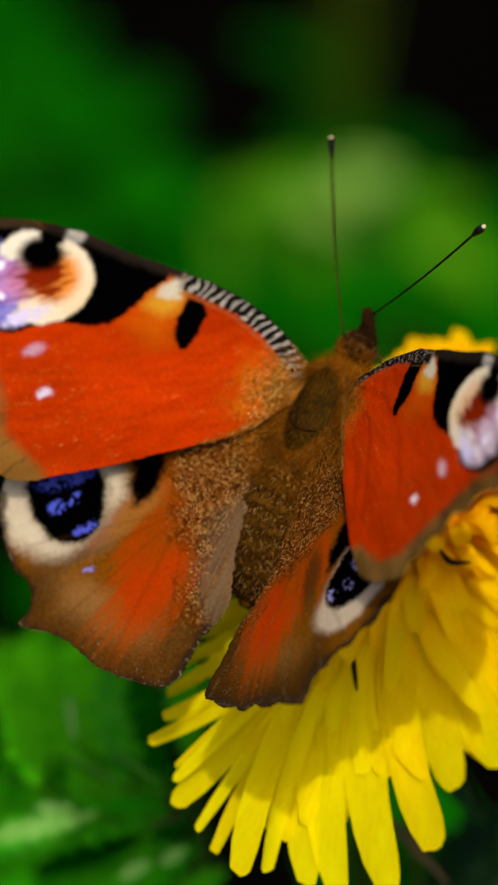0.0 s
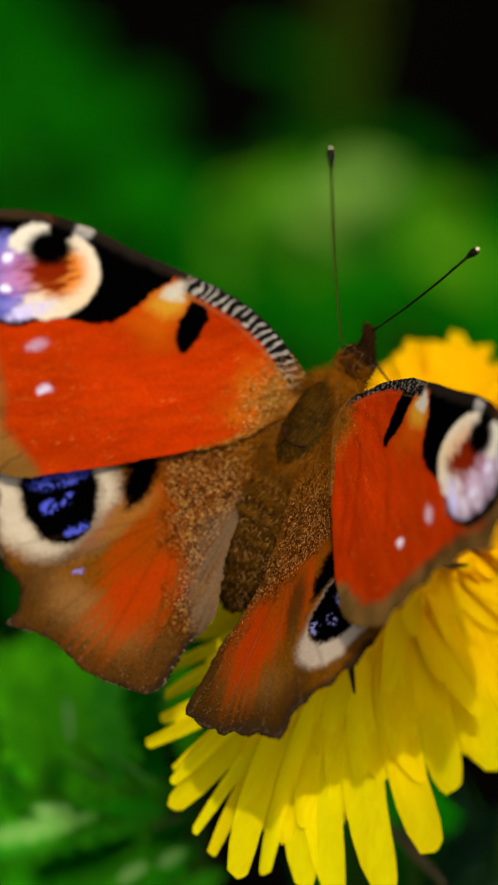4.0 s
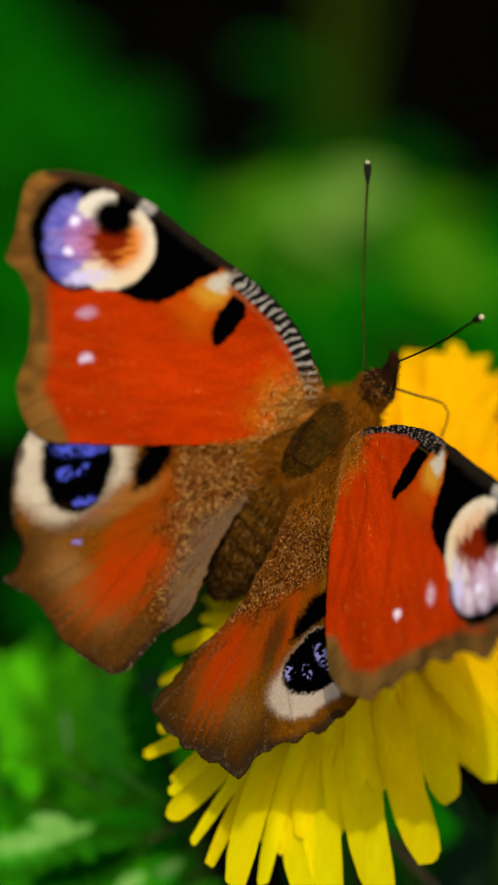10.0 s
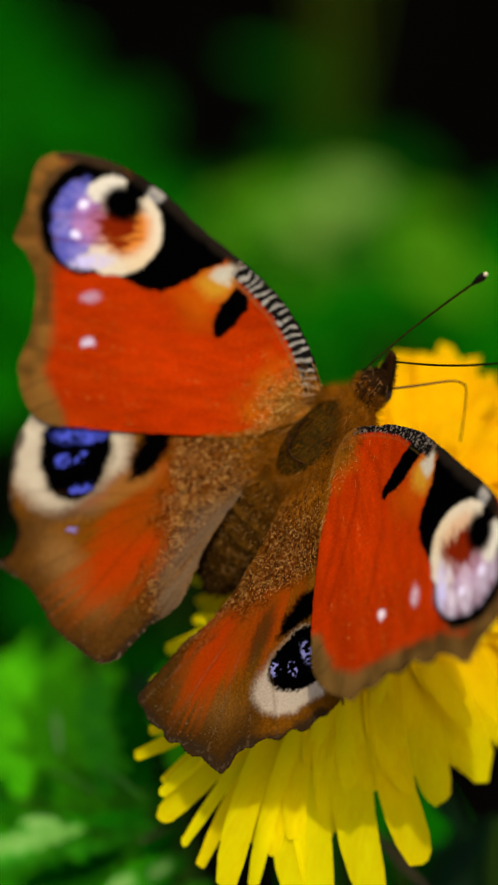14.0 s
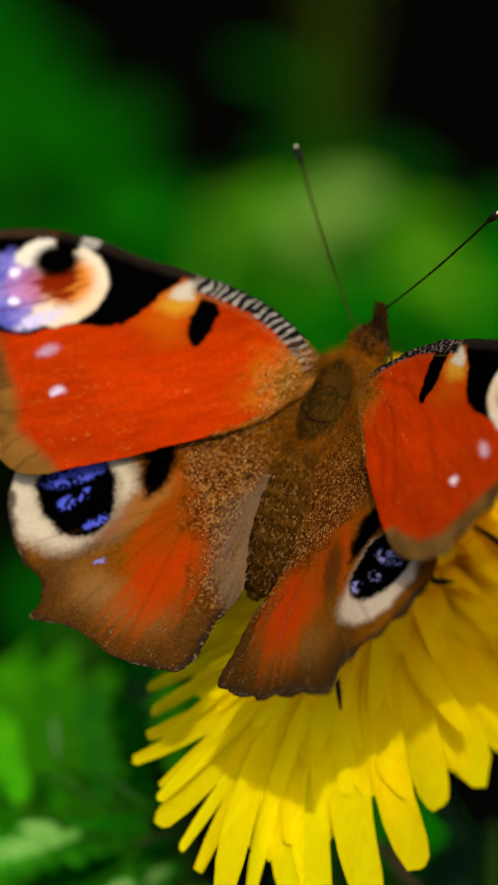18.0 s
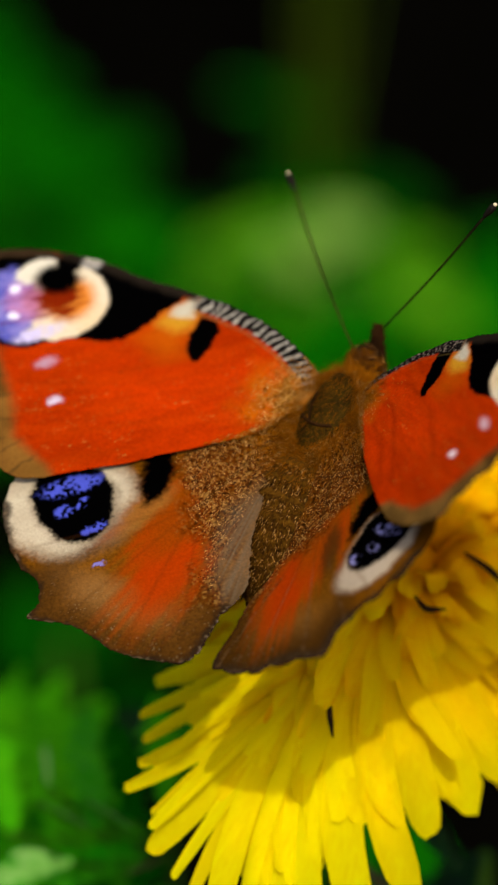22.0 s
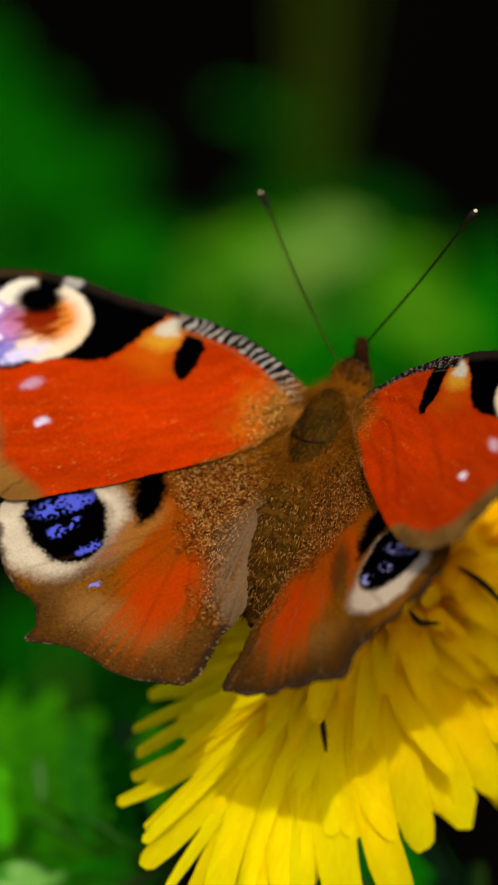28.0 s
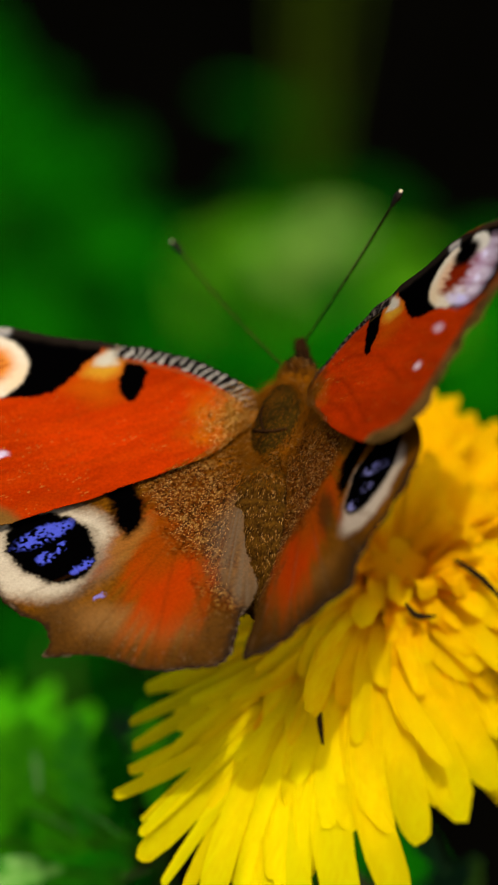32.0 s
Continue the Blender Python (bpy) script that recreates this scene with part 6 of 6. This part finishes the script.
    LEFT_ANTENNA = [
        (0, -1.05, 6.75, -0.3, 10.4, 0, 28.82), (0.5, -1.05, 6.75, -0.3, 12.17, 0, 31.68), (1, -1.05, 6.75, -0.3, 11.51, 0, 31.13), (1.5, -1.05, 6.75, -0.3, 13.54, 0, 33.14),
        (2, -1.05, 6.75, -0.3, 12.45, 0, 32.26), (2.5, -1.05, 6.75, -0.3, 11.47, 0, 33.5), (3, -1.05, 6.75, -0.3, 9.84, 0, 32.91), (3.5, -1.05, 6.75, -0.3, 9.5, 0, 35.26),
        (5.5, -1.05, 6.75, -0.3, 8.93, 0, 30.65), (6, -1.05, 6.75, -0.3, 7.54, 0, 30.17), (6.5, -1.05, 6.75, -0.3, 6.97, 0, 35.98), (7, -1.05, 6.75, -0.3, 6.58, 0, 38.13),
        (7.5, -1.05, 6.75, -0.3, 7.42, 0, 39.64), (8, -1.05, 6.75, -0.3, 11.87, 0, 40.59), (8.5, -1.05, 6.75, -0.3, 11.34, 0, 38.85), (9, -1.05, 6.75, -0.3, 10.01, 0, 39.3),
        (9.5, -1.05, 6.75, -0.3, 8.13, 0, 41.27), (10, -1.05, 6.75, -0.3, 8.86, 0, 42.92), (10.5, -1.05, 6.75, -0.3, 9.42, 0, 42.42), (11, -1.05, 6.75, -0.3, 10.33, 0, 44.14),
        (11.5, -1.05, 6.75, -0.3, 10.6, 0, 44.1), (12, -1.05, 6.75, -0.3, 10.74, 0, 44.05), (12.5, -1.05, 6.75, -0.3, 11.63, 0, 42.55), (13, -1.05, 6.75, -0.3, 9.35, 0, 40.25),
        (13.2, -1.05, 6.75, -0.3, 11.8, 0, 39.3), (13.4, -1.05, 6.75, -0.3, 25.3, 0, -8.8), (13.6, -1.05, 6.75, -0.3, 4.5, 0, -32.4), (13.8, -1.05, 6.75, -0.3, 2.1, 0, -49.8),
        (14, -1.05, 6.75, -0.3, 23.6, 0, -30.2), (14.2, -1.05, 6.75, -0.3, 6.6, 0, 52.5), (14.5, -1.05, 6.75, -0.3, 12.7, 0, 49.57), (16.5, -1.05, 6.75, -0.3, 13.92, 0, 46),
        (17, -1.05, 6.75, -0.3, 14.93, 0, 44.13), (17.5, -1.05, 6.75, -0.3, 15.19, 0, 44.4), (18, -1.05, 6.75, -0.3, 13.38, 0, 42.06), (18.5, -1.05, 6.75, -0.3, 15.01, 0, 38.23),
        (19, -1.05, 6.75, -0.3, 21.4, 0, 39.2), (19.5, -1.05, 6.75, -0.3, 19.69, 0, 39.3), (20, -1.05, 6.75, -0.3, 18.82, 0, 36.73), (20.5, -1.05, 6.75, -0.3, 19.26, 0, 36.38),
        (21, -1.05, 6.75, -0.3, 17.88, 0, 37.35), (21.5, -1.05, 6.75, -0.3, 18.52, 0, 37.63), (22, -1.05, 6.75, -0.3, 21.96, 0, 38.93), (22.5, -1.05, 6.75, -0.3, 22.26, 0, 37.85),
        (23, -1.05, 6.75, -0.3, 20.76, 0, 36.67), (23.5, -1.05, 6.75, -0.3, 20.42, 0, 36.83), (24, -1.05, 6.75, -0.3, 19.58, 0, 37.05), (24.5, -1.05, 6.75, -0.3, 24.02, 0, 38.42),
        (25, -1.05, 6.75, -0.3, 22.3, 0, 41.15), (25.5, -1.05, 6.75, -0.3, 22.79, 0, 40.79), (27.5, -1.05, 6.75, -0.3, 21.64, 0, 38.42), (28, -1.05, 6.75, -0.3, 20.33, 0, 39.39),
        (28.5, -1.05, 6.75, -0.3, 18.57, 0, 39.68), (29, -1.05, 6.75, -0.3, 20.18, 0, 46.92), (29.5, -1.05, 6.75, -0.3, 25.42, 0, 45.87), (30, -1.05, 6.75, -0.3, 18.93, 0, 42.51),
        (30.5, -1.05, 6.75, -0.3, 17.2, 0, 38.3), (31, -1.05, 6.75, -0.3, 18.15, 0, 36.98), (31.5, -1.05, 6.75, -0.3, 26.16, 0, 42.59), (32, -1.05, 6.75, -0.3, 18.06, 0, 39.6),
    ]
    RIGHT_ANTENNA = [
        (0, 0.7, 9.2, -0.4, 26.57, 0, -57.8), (0.5, 0.7, 9.2, -0.4, 29.41, 0, -55.9), (1, 0.7, 9.2, -0.4, 25.29, 0, -56.12), (1.5, 0.7, 9.2, -0.4, 28.19, 0, -55.91),
        (2, 0.7, 9.2, -0.4, 25.97, 0, -55.47), (2.5, 0.7, 9.2, -0.4, 26.65, 0, -53.72), (3, 0.7, 9.2, -0.4, 27.26, 0, -53.5), (3.5, 0.7, 9.2, -0.4, 26.78, 0, -50.42),
        (5.5, 0.7, 9.2, -0.4, 29.96, 0, -62.12), (6, 0.7, 9.2, -0.4, 30.73, 0, -59.35), (6.5, 0.7, 9.2, -0.4, 33.59, 0, -52.15), (7, 0.7, 9.2, -0.4, 34.14, 0, -50.04),
        (7.5, 0.7, 9.2, -0.4, 34.57, 0, -48.73), (8, 0.7, 9.2, -0.4, 31.28, 0, -51.92), (8.5, 0.7, 9.2, -0.4, 28.11, 0, -53.05), (9, 0.7, 9.2, -0.4, 29.27, 0, -53.07),
        (9.5, 0.7, 9.2, -0.4, 34.55, 0, -48.6), (10, 0.7, 9.2, -0.4, 35.69, 0, -49.38), (10.5, 0.7, 9.2, -0.4, 34.76, 0, -48.26), (11, 0.7, 9.2, -0.4, 35.64, 0, -45.31),
        (11.5, 0.7, 9.2, -0.4, 37.43, 0, -45.34), (12, 0.7, 9.2, -0.4, 35.25, 0, -48), (12.5, 0.7, 9.2, -0.4, 29.8, 0, -57.15), (13, 0.7, 9.2, -0.4, 28.51, 0, -56.49),
        (13.2, 0.7, 9.2, -0.4, 16.92, 0, -56.78), (13.4, 0.7, 9.2, -0.4, 10.09, 0, -70.92), (13.6, 0.7, 9.2, -0.4, 9.01, 0, -74.68), (13.8, 0.7, 9.2, -0.4, 12.4, 0, -67.01),
        (14, 0.7, 9.2, -0.4, 18.06, 0, -57.54), (14.2, 0.7, 9.2, -0.4, 23.34, 0, -44.31), (14.5, 0.7, 9.2, -0.4, 20.44, 0, -45.52), (16.5, 0.7, 9.2, -0.4, 32.99, 0, -51.94),
        (17, 0.7, 9.2, -0.4, 31.05, 0, -54.03), (17.5, 0.7, 9.2, -0.4, 30.94, 0, -56.59), (18, 0.7, 9.2, -0.4, 29.82, 0, -56.96), (18.5, 0.7, 9.2, -0.4, 27.47, 0, -65.15),
        (19, 0.7, 9.2, -0.4, 26.52, 0, -63.95), (19.5, 0.7, 9.2, -0.4, 28.24, 0, -64.77), (20, 0.7, 9.2, -0.4, 29.16, 0, -66.39), (20.5, 0.7, 9.2, -0.4, 30.25, 0, -64.18),
        (21, 0.7, 9.2, -0.4, 28.98, 0, -56.64), (21.5, 0.7, 9.2, -0.4, 31.67, 0, -55.31), (22, 0.7, 9.2, -0.4, 32.29, 0, -57.82), (22.5, 0.7, 9.2, -0.4, 33.16, 0, -63.01),
        (23, 0.7, 9.2, -0.4, 32.44, 0, -64.73), (23.5, 0.7, 9.2, -0.4, 33.02, 0, -64.16), (24, 0.7, 9.2, -0.4, 34.15, 0, -61.68), (24.5, 0.7, 9.2, -0.4, 36.61, 0, -60.43),
        (25, 0.7, 9.2, -0.4, 35.07, 0, -57.49), (25.5, 0.7, 9.2, -0.4, 34.88, 0, -57.79), (27.5, 0.7, 9.2, -0.4, 32.46, 0, -57.97), (28, 0.7, 9.2, -0.4, 34.05, 0, -56.54),
        (28.5, 0.7, 9.2, -0.4, 33.59, 0, -58.03), (29, 0.7, 9.2, -0.4, 35.05, 0, -54.37), (29.5, 0.7, 9.2, -0.4, 33.22, 0, -57.38), (30, 0.7, 9.2, -0.4, 33.7, 0, -61.2),
        (30.5, 0.7, 9.2, -0.4, 31.19, 0, -62.44), (31, 0.7, 9.2, -0.4, 29.92, 0, -63.02), (31.5, 0.7, 9.2, -0.4, 29.64, 0, -63.86), (32, 0.7, 9.2, -0.4, 30.88, 0, -66.42),
    ]
    TONGUE_TURN = [
        (0, 0.65, 7.2, -2.6, -75, 0, 0), (2.55, 0.65, 7.2, -2.6, -75, 0, 0), (2.7, 0.65, 7.2, -2.6, -40, 0, 0), (3, 0.65, 7.2, -2.6, -7.6, 0, -5.5),
        (3.3, 0.65, 7.2, -2.6, -40, 0, 0), (3.5, 0.65, 7.2, -2.6, -60, 0, 0), (4.5, 0.65, 7.2, -2.6, -50, 0, 0), (5.5, 0.65, 7.2, -2.6, -28, 0, 0),
        (6, 0.65, 7.2, -2.6, -38, 0, 0), (6.6, 0.65, 7.2, -2.6, -28, 0, 0), (7, 0.65, 7.2, -2.6, -10, 0, -19), (7.5, 0.65, 7.2, -2.6, 4, 0, 0),
        (8, 0.65, 7.2, -2.6, 18, 0, 14), (8.4, 0.65, 7.2, -2.6, -30, 0, 0), (9, 0.65, 7.2, -2.6, -32, 0, 2), (9.5, 0.65, 7.2, -2.6, -8, 0, 0),
        (10, 0.65, 7.2, -2.6, -30, 0, 14), (10.5, 0.65, 7.2, -2.6, -5, 0, 0), (10.7, 0.65, 7.2, -2.6, -12, 0, -6), (11, 0.65, 7.2, -2.6, 4, 0, 5),
        (11.4, 0.65, 7.2, -2.6, 18, 0, 12), (11.6, 0.65, 7.2, -2.6, 0, 0, 5), (12, 0.65, 7.2, -2.6, -24, 0, 30), (13, 0.65, 7.2, -2.6, -52, 0, 44),
        (13.2, 0.65, 7.2, -2.6, -8, 0, 0), (13.6, 0.65, 7.2, -2.6, 2, 0, 0), (13.8, 0.65, 7.2, -2.6, -12, 0, 0), (14, 0.65, 7.2, -2.6, 4, 0, 0),
        (14.2, 0.65, 7.2, -2.6, 14, 0, 2), (14.5, 0.65, 7.2, -2.6, 16, 0, 8), (15.3, 0.65, 7.2, -2.6, -20, 0, 0), (16.5, 0.65, 7.2, -2.6, -50, 0, 0),
        (17, 0.65, 7.2, -2.6, -75, 0, 0), (20.7, 0.65, 7.2, -2.6, -75, 0, 0), (21, 0.65, 7.2, -2.6, 18, 0, 9), (21.5, 0.65, 7.2, -2.6, -28, 0, 0),
        (21.8, 0.65, 7.2, -2.6, -75, 0, 0), (32, 0.65, 7.2, -2.6, -75, 0, 0),
    ]
    def keyed(ob, rows):
        walk(ob, [(t, pose(x * MM, y * MM, z * MM, a, b, c)) for t, x, y, z, a, b, c in rows])
    keyed(BUTTERFLY, BODY)
    keyed(PARTS["leftfore"], LEFT_FORE)
    keyed(PARTS["rightfore"], RIGHT_FORE)
    keyed(PARTS["lefthind"], LEFT_HIND)
    keyed(PARTS["righthind"], RIGHT_HIND)
    keyed(PARTS["leftantenna"], LEFT_ANTENNA)
    keyed(PARTS["rightantenna"], RIGHT_ANTENNA)
    keyed(PARTS["tongue"], TONGUE_TURN)


motions()
